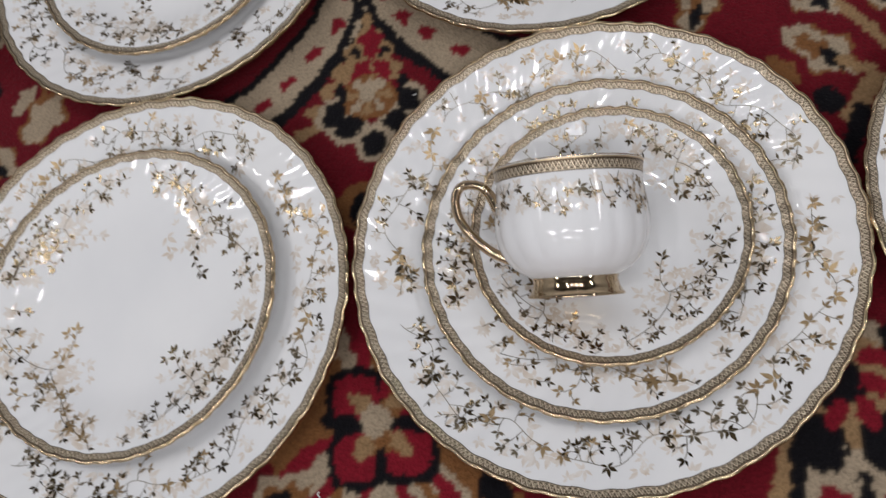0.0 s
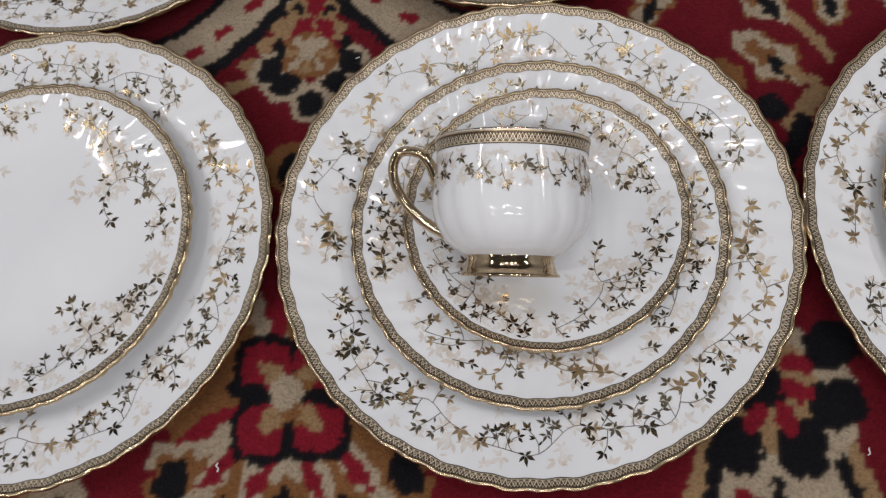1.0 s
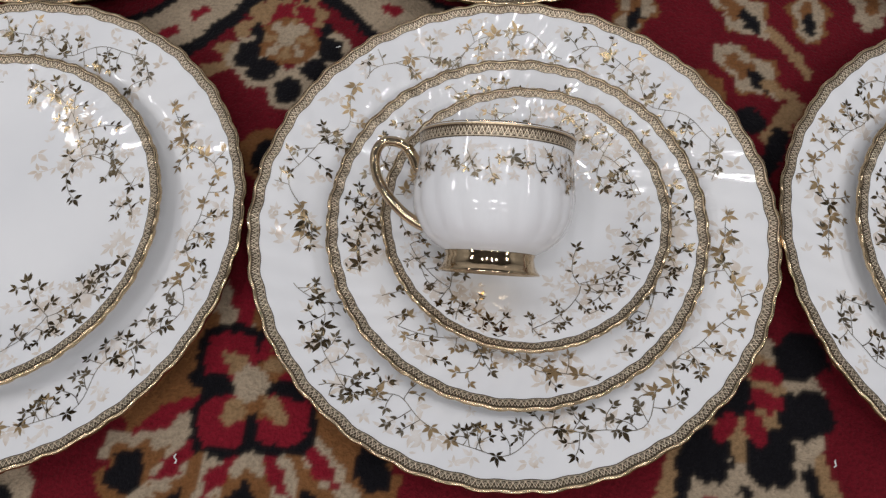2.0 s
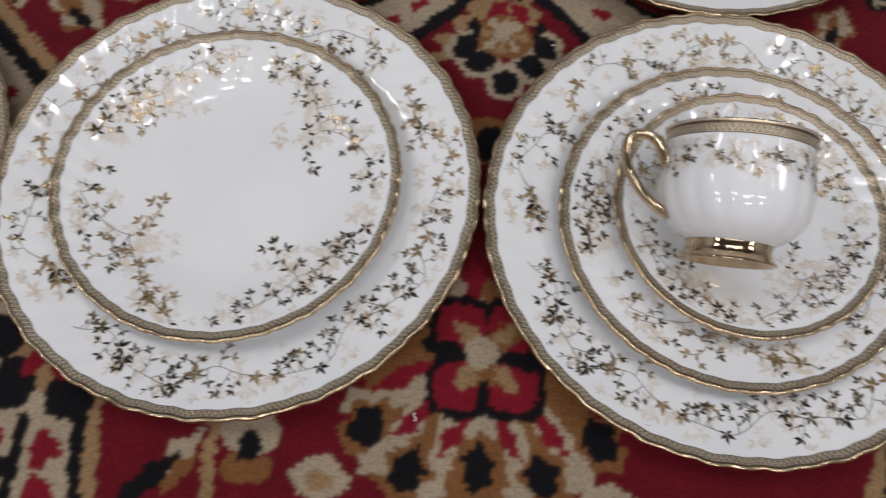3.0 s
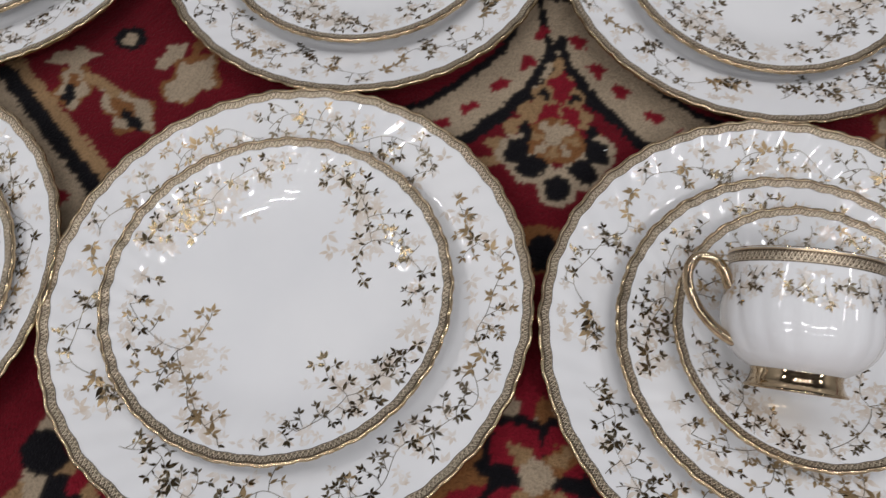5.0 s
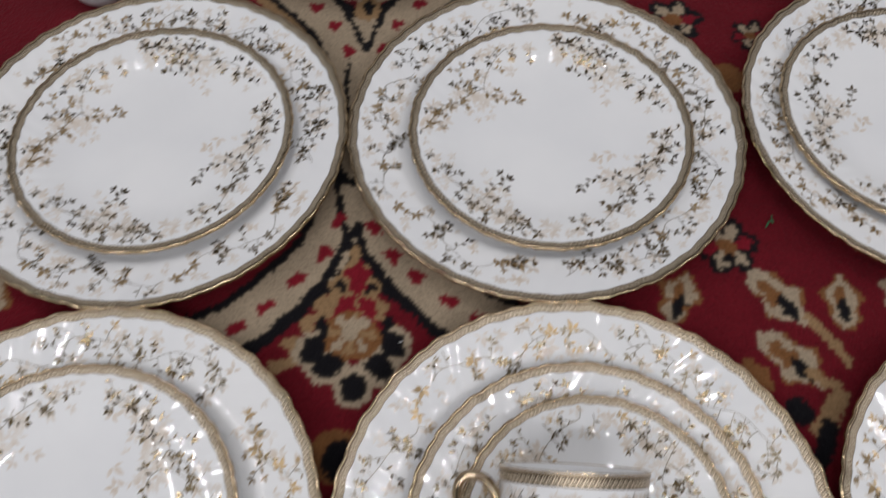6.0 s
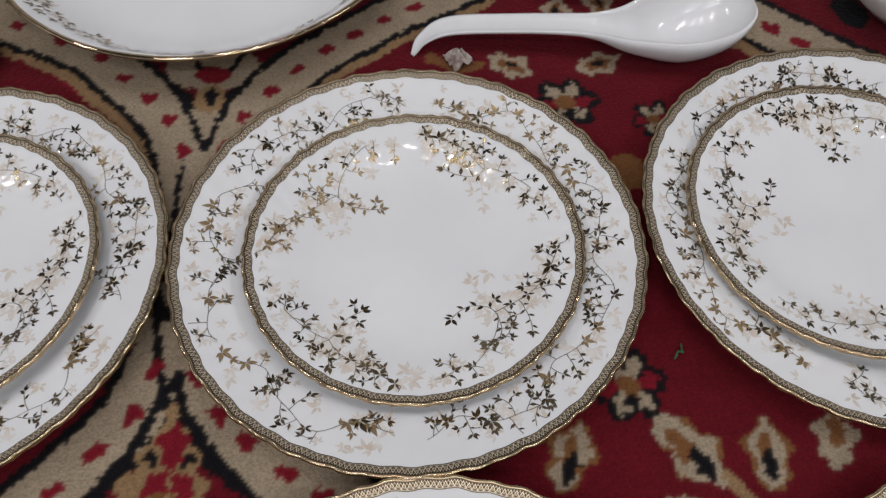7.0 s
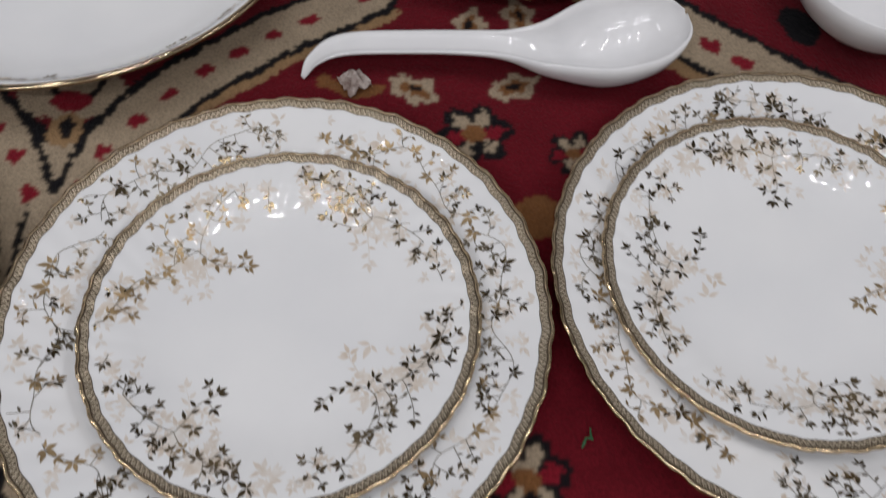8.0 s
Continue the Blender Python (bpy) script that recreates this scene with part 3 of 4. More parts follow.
# ---- shakers ----
def shaker(m):
    ob = thing("salt_shaker", "small white porcelain shaker with gold domed top on the carpet", "shaker", "shakers on the carpet", m)
    rows = [(0.00002, 0.0015), (0.013, 0.0015), (0.0150, 0.0), (0.0170, 0.0008), (0.0205, 0.006), (0.0232, 0.014), (0.0240, 0.022), (0.0230, 0.030), (0.0205, 0.038), (0.0180, 0.0445), (0.0170, 0.0475), (0.0170, 0.0490)]
    part("body", lathe(rows, 64, [PORCELAIN]), ob)
    dome = [(0.0172, 0.0478), (0.0181, 0.0488), (0.0181, 0.0505), (0.0170, 0.0515), (0.0158, 0.0535), (0.0130, 0.0560), (0.0085, 0.0580), (0.00002, 0.0588)]
    top = part("top", lathe(dome, 64, [GOLD]), ob, "polished gold domed top")
    # Thin dark discs on the dome stand for the shade inside five holes.
    for k in range(5):
        a = 2 * math.pi * k / 5
        hole_shade = lathe([(0.00002, 0.0001), (0.0007, 0.0001), (0.0007, 0.0)], 10, [LEAF_SHADED])
        h = part("hole_shade", hole_shade, top)
        h.location = (0.006 * math.cos(a), 0.006 * math.sin(a), 0.0587)

    def radius(z):
        for (r0, z0), (r1, z1) in zip(rows[3:], rows[4:]):
            if z <= z1:
                return r0 + (r1 - r0) * (z - z0) / (z1 - z0)
        return 0.017

    def on(x, y):
        r = radius(y) + 0.0003
        return (r * math.cos(x / 0.022), r * math.sin(x / 0.022), y)

    v = Vine(on, lambda x, y: 0.016 < y < 0.046, 3)
    x = 0.0
    while x < 0.138:
        v.sprig(x, 0.038 + 0.003 * math.sin(x * 120), v.rng.uniform(-1.4, 0.5), 0.010, 0.0042, v.rng.choice((0, 0, 1, 2)))
        x += 0.0052
    tagged(part("leaf_print", v.mesh("shaker_print"), ob, "gold printed vine with dark reflections put into its tones"), kind="stuff")
    return ob


first = shaker(pose(-0.285, 0.619, 0, 0, 0, 40))
copy_thing(first, pose(-0.331, 0.598, 0, 0, 0, 170))


# ---- serving bowl and small bowl ----
def serving_bowl(m):
    ob = thing("serving_bowl", "large round white serving bowl with thin gold edge and vines", "serving bowl", "", m)
    inner = [(0.00002, 0.0070), (0.060, 0.0072), (0.095, 0.0085), (0.112, 0.0125), (0.124, 0.0190), (0.133, 0.0265), (0.140, 0.0330), (0.1465, 0.0385), (0.1495, 0.0400)]
    outer = [(0.1503, 0.0396), (0.1500, 0.0385), (0.1440, 0.0325), (0.135, 0.0235), (0.122, 0.0130), (0.105, 0.0060), (0.088, 0.0035), (0.084, 0.0), (0.080, 0.0), (0.077, 0.0035), (0.00002, 0.0035)]
    wave = lambda r, z, a: (r * (1 + 0.0008 * ease(0.12, 0.15, r) * math.cos(16 * a)), z)  # noqa: E731
    part("body", lathe(inner + outer, 192, [PORCELAIN], wave=wave), ob)
    bead = [(0.1478, 0.0398), (0.1492, 0.0404), (0.1505, 0.0401), (0.1511, 0.0390), (0.1505, 0.0376)]
    part("gilt_edge", lathe(bead, 192, [GOLD], wave=wave), ob, "thin gold edge")

    def height(r):
        for (r0, z0), (r1, z1) in zip(inner, inner[1:]):
            if r <= r1:
                return z0 + (z1 - z0) * (r - r0) / (r1 - r0)
        return 0.04

    for name, seed, mats, label in (("leaf_print", 31, (0, 0, 1, 2), "gold printed vine with dark reflections put into its tones"), ("pale_print", 41, (3,), "pale beige printed leaves")):
        lift = 0.0004 if name == "leaf_print" else 0.0002
        v = Vine(lambda x, y, up=lift: (x, y, height(math.hypot(x, y)) + up), lambda x, y: 0.105 < math.hypot(x, y) < 0.146, seed)
        for k in range(64):
            a = 2 * math.pi * k / 64
            x, y = 0.132 * math.cos(a), 0.132 * math.sin(a)
            if name == "leaf_print":
                v.sprig(x, y, a + 1.57 + v.rng.uniform(-0.8, 0.8), v.rng.uniform(0.007, 0.016), 0.0052, v.rng.choice(mats))
            else:
                v.star(x, y, v.rng.uniform(0, 6.28), 0.010, 3)
        tagged(part(name, v.mesh("bowl_" + name), ob, label), kind="stuff")
    return ob


serving_bowl(pose(-0.138, 0.742, 0, 0, 0, 25))


def small_bowl(m):
    ob = thing("small_bowl", "plain white porcelain rice bowl standing on the carpet", "bowl", "", m)
    inner = [(0.00002, 0.008), (0.022, 0.009), (0.036, 0.014), (0.047, 0.024), (0.054, 0.036), (0.058, 0.0475)]
    outer = [(0.0588, 0.0483), (0.0600, 0.0475), (0.0565, 0.0350), (0.0495, 0.0215), (0.0390, 0.0110), (0.0270, 0.0052), (0.0255, 0.0), (0.0235, 0.0), (0.022, 0.004), (0.00002, 0.0045)]
    part("body", lathe(inner + outer, 96, [PLAIN_WHITE]), ob)
    return ob


small_bowl(pose(0.374, 0.704, 0))


# ---- litter on the carpet ----
def crumpled_scrap():
    rng = random.Random(9)
    bm = bmesh.new()
    bmesh.ops.create_grid(bm, x_segments=7, y_segments=7, size=0.008)
    for v in bm.verts:
        v.co.z = 0.0045 + 0.004 * noise.noise(v.co * 220) + rng.uniform(-0.001, 0.001) - 0.25 * abs(v.co.x)
        v.co.x += rng.uniform(-0.001, 0.001)
        v.co.z = max(v.co.z, 0.0008)
    bmesh.ops.solidify(bm, geom=bm.faces[:], thickness=0.0004)
    me = bpy.data.meshes.new("scrap")
    bm.to_mesh(me)
    bm.free()
    me.materials.append(PAPER)
    ob = new("paper_scrap", me)
    ob.matrix_basis = pose(0.0490, 0.6370, 0.0006, 0, 0, 35)
    tagged(ob, "crumpled scrap of pale brown paper on the red carpet", "scrap")


crumpled_scrap()


def shred(name, x, y, size, turn, mat, label, category):
    rng = random.Random(int(x * 1e4))
    pts = curve([(size * (k - 1.5) / 2, size * rng.uniform(-0.35, 0.35), 0.0012 + rng.uniform(0, 0.0012)) for k in range(4)], 4)
    me = tube(pts, [size * 0.14 * rng.uniform(0.6, 1.3) for _ in pts], mat, 6)
    ob = new(name, me)
    ob.matrix_basis = pose(x, y, 0.0006, 0, 0, turn)
    tagged(ob, label, category)


shred("green_shred", 0.1735, 0.4180, 0.0048, 40, GREEN, "tiny green plastic shred on the red carpet", "litter")
shred("green_shred", 0.1765, 0.4215, 0.0038, 80, GREEN, "tiny green plastic shred on the red carpet", "litter")
shred("lint", -0.0585, 0.3138, 0.0018, 10, LINT, "tiny white speck of lint on the carpet", "litter")
shred("lint", 0.2130, 0.1050, 0.0024, 60, LINT, "tiny white speck of lint on the carpet", "litter")
shred("lint", -0.0985, 0.0720, 0.0030, 100, LINT, "short white thread on the carpet", "litter")


# ---- carpet ----
RED, DOT, CREAM, TAN, BROWN, BLACK = (0.118, 0.0065, 0.012), (0.18, 0.009, 0.018), (0.335, 0.262, 0.182), (0.265, 0.163, 0.082), (0.18, 0.078, 0.029), (0.007, 0.0065, 0.008)


def axis_lines(lo, hi, a, b, step):
    near = np.arange(a, b + step / 2, step)
    before, after = np.linspace(lo, a, 24)[:-1], np.linspace(b, hi, 24)[1:]
    return np.concatenate([before, near, after])


class Weave:
    """The dye of each knot, from motifs laid over one another."""

    def __init__(self, xs, ys):
        self.X, self.Y = np.meshgrid(xs, ys)
        rng = np.random.RandomState(3)
        shape = self.X.shape
        rows = np.repeat(rng.uniform(-1, 1, (shape[0] // 2 + 1, shape[1])), 2, 0)[: shape[0]]
        cols = np.repeat(rng.uniform(-1, 1, (shape[0], shape[1] // 2 + 1)), 2, 1)[:, : shape[1]]
        sway = np.sin(self.Y * 260 + 3 * np.sin(self.X * 90)) * np.sin(self.X * 310 + 2 * np.sin(self.Y * 120))
        self.x = self.X + 0.0011 * rows + 0.0006 * sway
        self.y = self.Y + 0.0011 * cols + 0.0006 * np.sin(self.X * 280 + 3 * np.sin(self.Y * 75))
        self.dye = np.empty(shape + (3,))
        self.dye[:] = RED

    def window(self, x0, x1, y0, y1):
        i = np.searchsorted(self.Y[:, 0], (y0, y1))
        j = np.searchsorted(self.X[0], (x0, x1))
        return slice(*i), slice(*j)

    def blob(self, x, y, rx, ry, turn, dye, power=2.0):
        far = max(rx, ry) * 1.5 + 0.004
        w = self.window(x - far, x + far, y - far, y + far)
        c, s = math.cos(radians(turn)), math.sin(radians(turn))
        dx, dy = self.x[w] - x, self.y[w] - y
        u, v = (dx * c + dy * s) / rx, (dy * c - dx * s) / ry
        self.dye[w][np.abs(u) ** power + np.abs(v) ** power < 1] = dye

    def leaf(self, x, y, length, width, turn, dye):
        """A pointed leaf whose middle is at (x, y)."""
        far = length
        w = self.window(x - far, x + far, y - far, y + far)
        c, s = math.cos(radians(turn)), math.sin(radians(turn))
        dx, dy = self.x[w] - x, self.y[w] - y
        u, v = (dx * c + dy * s) / (length / 2), (dy * c - dx * s) / (width / 2)
        self.dye[w][np.abs(v) < np.clip(1 - u * u, 0, 1) * (1 + 0.25 * np.sin(u * 7))] = dye

    def stroke(self, points, half, dye):
        line = [(p.x, p.y) for p in curve([(x, y, 0) for x, y in points], 7)]
        for (x0, y0), (x1, y1) in zip(line, line[1:]):
            far = half + 0.005
            w = self.window(min(x0, x1) - far, max(x0, x1) + far, min(y0, y1) - far, max(y0, y1) + far)
            px, py = self.x[w] - x0, self.y[w] - y0
            dx, dy = x1 - x0, y1 - y0
            t = np.clip((px * dx + py * dy) / max(dx * dx + dy * dy, 1e-12), 0, 1)
            self.dye[w][np.hypot(px - t * dx, py - t * dy) < half] = dye

    def soften(self):
        """Neighbouring tufts lean into one another, so that the edges of the motifs are fuzzy."""
        d = self.dye
        near = (d[:-2, 1:-1] + d[2:, 1:-1] + d[1:-1, :-2] + d[1:-1, 2:]) / 4
        d[1:-1, 1:-1] = 0.78 * d[1:-1, 1:-1] + 0.22 * near

    def dots(self, points, rx, ry, dye):
        """Little marks along a line, each turned with it."""
        for k, (x, y) in enumerate(points):
            x0, y0 = points[max(k - 1, 0)]
            x1, y1 = points[min(k + 1, len(points) - 1)]
            turn = math.degrees(math.atan2(y1 - y0, x1 - x0))
            self.blob(x - 0.12 * rx, y, rx, ry, turn, dye, 3.0)
            self.blob(x + 0.45 * rx, y + 0.35 * ry, rx * 0.55, ry * 0.8, turn, dye)


def lattice_bands(w):
    """The cream ogee bands with their red marks and saw-edged dark lines."""
    low_l = [(-0.104, 0.450), (-0.107, 0.425), (-0.110, 0.400), (-0.116, 0.373), (-0.130, 0.352), (-0.146, 0.332), (-0.162, 0.316), (-0.185, 0.302), (-0.22, 0.288)]
    low_r = [(-0.100, 0.450), (-0.094, 0.420), (-0.085, 0.395), (-0.071, 0.375), (-0.054, 0.361), (-0.031, 0.345), (-0.011, 0.334), (0.02, 0.322), (0.05, 0.315)]
    up_l = [(-0.104, 0.450), (-0.109, 0.49), (-0.116, 0.522), (-0.126, 0.551), (-0.140, 0.577), (-0.158, 0.596), (-0.178, 0.612), (-0.199, 0.631), (-0.231, 0.647), (-0.266, 0.660), (-0.31, 0.680)]
    up_r = [(-0.100, 0.450), (-0.101, 0.50), (-0.103, 0.53), (-0.099, 0.557), (-0.092, 0.581), (-0.077, 0.605), (-0.062, 0.626), (-0.044, 0.646), (-0.025, 0.661), (-0.006, 0.677), (0.016, 0.692), (0.05, 0.715)]
    w.stroke([(x - 0.0145, y - 0.0165) for x, y in up_l], 0.0075, TAN)
    w.stroke([(x + 0.0150, y - 0.0150) for x, y in up_r], 0.0075, TAN)
    for line, half in ((low_l, 0.0165), (low_r, 0.0165), (up_l, 0.0165), (up_r, 0.0165)):
        w.stroke(line, half + 0.0055, BLACK)
        w.stroke(line, half, CREAM)
    w.stroke([(-0.117, 0.588), (-0.116, 0.560), (-0.113, 0.530), (-0.109, 0.500)], 0.0085, CREAM)
    w.blob(-0.1190, 0.6240, 0.0330, 0.0200, 0, CREAM)
    w.stroke([(-0.128, 0.622), (-0.134, 0.634), (-0.142, 0.646)], 0.0024, BLACK)
    w.stroke([(-0.108, 0.622), (-0.102, 0.636), (-0.094, 0.648)], 0.0024, BLACK)
    w.blob(-0.1170, 0.5960, 0.0105, 0.0130, 0, TAN)
    w.blob(-0.1190, 0.6180, 0.0130, 0.0075, 0, DOT)
    w.leaf(-0.1160, 0.5985, 0.0190, 0.0085, 90, BLACK)
    w.stroke([(-0.112, 0.553), (-0.125, 0.577), (-0.139, 0.599), (-0.159, 0.621), (-0.186, 0.643)], 0.0024, BLACK)
    w.stroke([(-0.112, 0.553), (-0.108, 0.577), (-0.102, 0.597), (-0.087, 0.627), (-0.073, 0.644), (-0.053, 0.661)], 0.0024, BLACK)
    for line in (low_l, low_r):
        w.dots(line[2:], 0.0062, 0.0038, DOT)
    for line in (up_l, up_r):
        w.dots(line[3:], 0.0058, 0.0040, DOT)


def pointed_arch(w):
    """Inside the lower ogee: tan lining, red tip, cream rosette and a fan of five black petals."""
    left = [(-0.0965, 0.398), (-0.105, 0.376), (-0.113, 0.352), (-0.128, 0.329), (-0.148, 0.306), (-0.17, 0.29)]
    right = [(-0.0965, 0.398), (-0.0915, 0.380), (-0.076, 0.360), (-0.055, 0.339), (-0.037, 0.322), (-0.015, 0.308)]
    for y, half in ((0.372, 0.006), (0.362, 0.009), (0.350, 0.017), (0.336, 0.024), (0.322, 0.032), (0.308, 0.040), (0.292, 0.046)):
        w.blob(-0.0925, y, half, 0.010, 0, TAN)
    for y, half in ((0.318, 0.022), (0.303, 0.032), (0.286, 0.040), (0.268, 0.045), (0.25, 0.045)):
        w.blob(-0.0885, y, half + 0.004, 0.012, 0, RED)
    w.stroke(left, 0.0033, BLACK)
    w.stroke(right, 0.0033, BLACK)
    w.leaf(-0.1010, 0.349, 0.012, 0.006, 110, BLACK)
    w.leaf(-0.0820, 0.350, 0.012, 0.006, 70, BLACK)
    w.leaf(-0.0910, 0.358, 0.028, 0.016, 92, DOT)
    w.leaf(-0.0970, 0.336, 0.022, 0.010, 55, DOT)
    w.leaf(-0.0830, 0.337, 0.022, 0.010, 125, DOT)
    petals = [(-0.1125, 0.305, 75), (-0.1010, 0.2955, 40), (-0.0838, 0.2835, 90), (-0.0700, 0.2975, 140), (-0.0635, 0.3125, 105)]
    for x, y, turn in petals:
        w.blob(x, y, 0.0130, 0.0122, turn, CREAM)
    w.blob(-0.0900, 0.316, 0.0185, 0.0165, 0, BROWN)
    for turn in range(0, 360, 45):
        w.leaf(-0.0900 + 0.011 * math.cos(radians(turn)), 0.318 + 0.011 * math.sin(radians(turn)), 0.011, 0.006, turn, CREAM if turn % 90 else TAN)
    w.blob(-0.0900, 0.3205, 0.0062, 0.0080, 0, CREAM)
    for x, y, turn in petals:
        w.blob(x, y, 0.0090, 0.0076, turn, BLACK, 2.6)
    w.leaf(-0.1085, 0.320, 0.018, 0.007, 105, BLACK)
    w.leaf(-0.0680, 0.325, 0.018, 0.007, 70, BLACK)
    w.blob(-0.0860, 0.241, 0.020, 0.016, 0, BROWN)
    w.blob(-0.0860, 0.239, 0.010, 0.012, 0, BLACK)


def medallion(w):
    """The black-edged red quatrefoil with its fan of streaks below."""
    cx, cy = -0.0690, 0.1130
    w.blob(cx, 0.105, 0.062, 0.050, 5, BROWN)
    w.blob(cx + 0.004, 0.062, 0.062, 0.032, 5, BROWN)
    fan = [((-0.095, 0.092), (-0.128, 0.074)), ((-0.093, 0.084), (-0.114, 0.049)), ((-0.080, 0.076), (-0.085, 0.040)),
           ((-0.052, 0.080), (-0.039, 0.048)), ((-0.032, 0.082), (-0.012, 0.058)), ((-0.065, 0.084), (-0.065, 0.074))]
    for (x0, y0), (x1, y1) in fan:
        w.stroke([(x0, y0), (0.5 * (x0 + x1) + 0.002, 0.5 * (y0 + y1)), (x1, y1)], 0.0062, CREAM)
        w.leaf(x1, y1, 0.022, 0.017, math.degrees(math.atan2(y1 - y0, x1 - x0)), CREAM)
    for x, y, turn in ((-0.122, 0.064, 60), (-0.097, 0.045, 75), (-0.0625, 0.053, 90), (-0.029, 0.054, 115), (-0.003, 0.077, 130)):
        w.leaf(x, y, 0.036, 0.024, turn, BROWN)
        w.leaf(x, y + 0.001, 0.026, 0.0165, turn, BLACK)
        w.blob(x + 0.001, y - 0.004, 0.0078, 0.0058, 0, BLACK)
    for (x0, y0), (x1, y1) in (((-0.093, 0.103), (-0.120, 0.084)), ((-0.092, 0.079), (-0.106, 0.063)), ((-0.071, 0.079), (-0.081, 0.058)),
                               ((-0.057, 0.081), (-0.044, 0.062)), ((-0.039, 0.087), (-0.021, 0.069))):
        w.leaf(0.5 * (x0 + x1), 0.5 * (y0 + y1), 1.4 * math.hypot(x1 - x0, y1 - y0), 0.0085, math.degrees(math.atan2(y1 - y0, x1 - x0)), DOT)
    for x, y in ((-0.139, 0.034), (0.005, 0.046)):
        w.blob(x, y, 0.016, 0.012, 0, CREAM, 1.5)
        w.blob(x, y - 0.001, 0.007, 0.005, 0, TAN)
    w.stroke([(-0.098, 0.160), (-0.088, 0.148), (-0.080, 0.142)], 0.006, CREAM)
    w.leaf(-0.0810, 0.152, 0.026, 0.013, 100, DOT)
    w.stroke([(-0.055, 0.160), (-0.062, 0.150)], 0.005, CREAM)
    lobes = [(-0.0830, 0.1245), (-0.0555, 0.1280), (-0.0785, 0.0925), (-0.0510, 0.0965)]
    for x, y in lobes:
        w.blob(x, y, 0.0175, 0.0172, 6, BLACK, 3.6)
    for x, y in lobes:
        w.blob(x, y, 0.0132, 0.0128, 6, DOT, 3.0)
    w.stroke([(-0.0700, 0.1120), (-0.0560, 0.1265)], 0.0065, BROWN)
    w.stroke([(-0.0760, 0.1000), (-0.0560, 0.1010)], 0.0048, BROWN)
    for x, y in lobes:
        w.leaf(x + (cx - x) * 0.25, y + (cy - y) * 0.25, 0.019, 0.0095, math.degrees(math.atan2(cy - y, cx - x)), TAN)
    w.stroke([(-0.100, 0.112), (-0.084, 0.113)], 0.0032, BLACK)
    w.stroke([(-0.055, 0.110), (-0.038, 0.110)], 0.0032, BLACK)
    w.stroke([(-0.0645, 0.082), (-0.066, 0.096)], 0.0028, BLACK)
    w.blob(-0.0695, 0.1125, 0.0088, 0.0088, 10, CREAM, 2.4)
    w.blob(-0.1785, 0.0500, 0.016, 0.012, 0, CREAM)
    w.blob(-0.1765, 0.0320, 0.013, 0.008, 0, BROWN)
    w.blob(-0.1780, 0.0430, 0.0065, 0.0070, 0, BLACK)
    w.leaf(-0.2130, 0.0300, 0.040, 0.014, 60, CREAM)
    w.leaf(-0.2090, 0.0250, 0.030, 0.008, 60, BROWN)
    w.leaf(-0.2240, 0.0180, 0.040, 0.012, 50, BLACK)
    w.stroke([(-0.199, 0.055), (-0.196, 0.030), (-0.190, 0.005)], 0.0030, TAN)


def petal_fan(w, x, y, flip):
    """The black petal fan over a cream bell with dark ribs; flip: -1 mirrors it."""
    at = lambda u, v: (x + flip * u, y + v)  # noqa: E731
    for v, half in ((-0.008, 0.034), (-0.025, 0.038), (-0.045, 0.046), (-0.065, 0.056), (-0.085, 0.066)):
        w.blob(*at(-0.004, v), half, 0.016, 0, CREAM, 3.0)
    w.stroke([at(-0.031, 0.004), at(-0.034, -0.014), at(-0.046, -0.052), at(-0.062, -0.085)], 0.0070, TAN)
    w.stroke([at(0.030, 0.006), at(0.036, -0.010), at(0.046, -0.040), at(0.056, -0.065)], 0.0070, TAN)
    w.stroke([at(-0.0295, 0.002), at(-0.030, -0.014), at(-0.041, -0.052), at(-0.057, -0.085)], 0.0036, BLACK)
    w.stroke([at(0.027, 0.004), at(0.032, -0.010), at(0.041, -0.040), at(0.050, -0.065)], 0.0036, BLACK)
    w.stroke([at(-0.0005, -0.013), at(-0.003, -0.036), at(-0.006, -0.06)], 0.0034, BLACK)
    w.stroke([at(-0.002, -0.030), at(0.006, -0.045)], 0.0034, BLACK)
    w.dots([at(-0.016, -0.026), at(-0.020, -0.048)], 0.0100, 0.0055, DOT)
    w.dots([at(0.014, -0.028), at(0.022, -0.050)], 0.0100, 0.0055, DOT)
    w.blob(*at(0.004, 0.028), 0.036, 0.036, 0, CREAM)
    w.blob(*at(-0.004, 0.030), 0.026, 0.028, 0, TAN)
    for u, v, turn in ((-0.019, 0.0035, 95), (0.0115, 0.0040, 95), (0.0285, 0.0270, 10), (0.0275, 0.0560, 30), (-0.0080, 0.0320, 40)):
        w.blob(*at(u, v), 0.0138, 0.0118, turn if flip > 0 else 180 - turn, BLACK, 2.8)
    for u, v, turn in ((-0.0095, 0.0170, 60), (0.0045, 0.0175, 120), (0.0100, 0.0320, 170), (0.0100, 0.0450, 170)):
        w.blob(*at(u, v), 0.0085, 0.0050, turn if flip > 0 else 180 - turn, DOT)


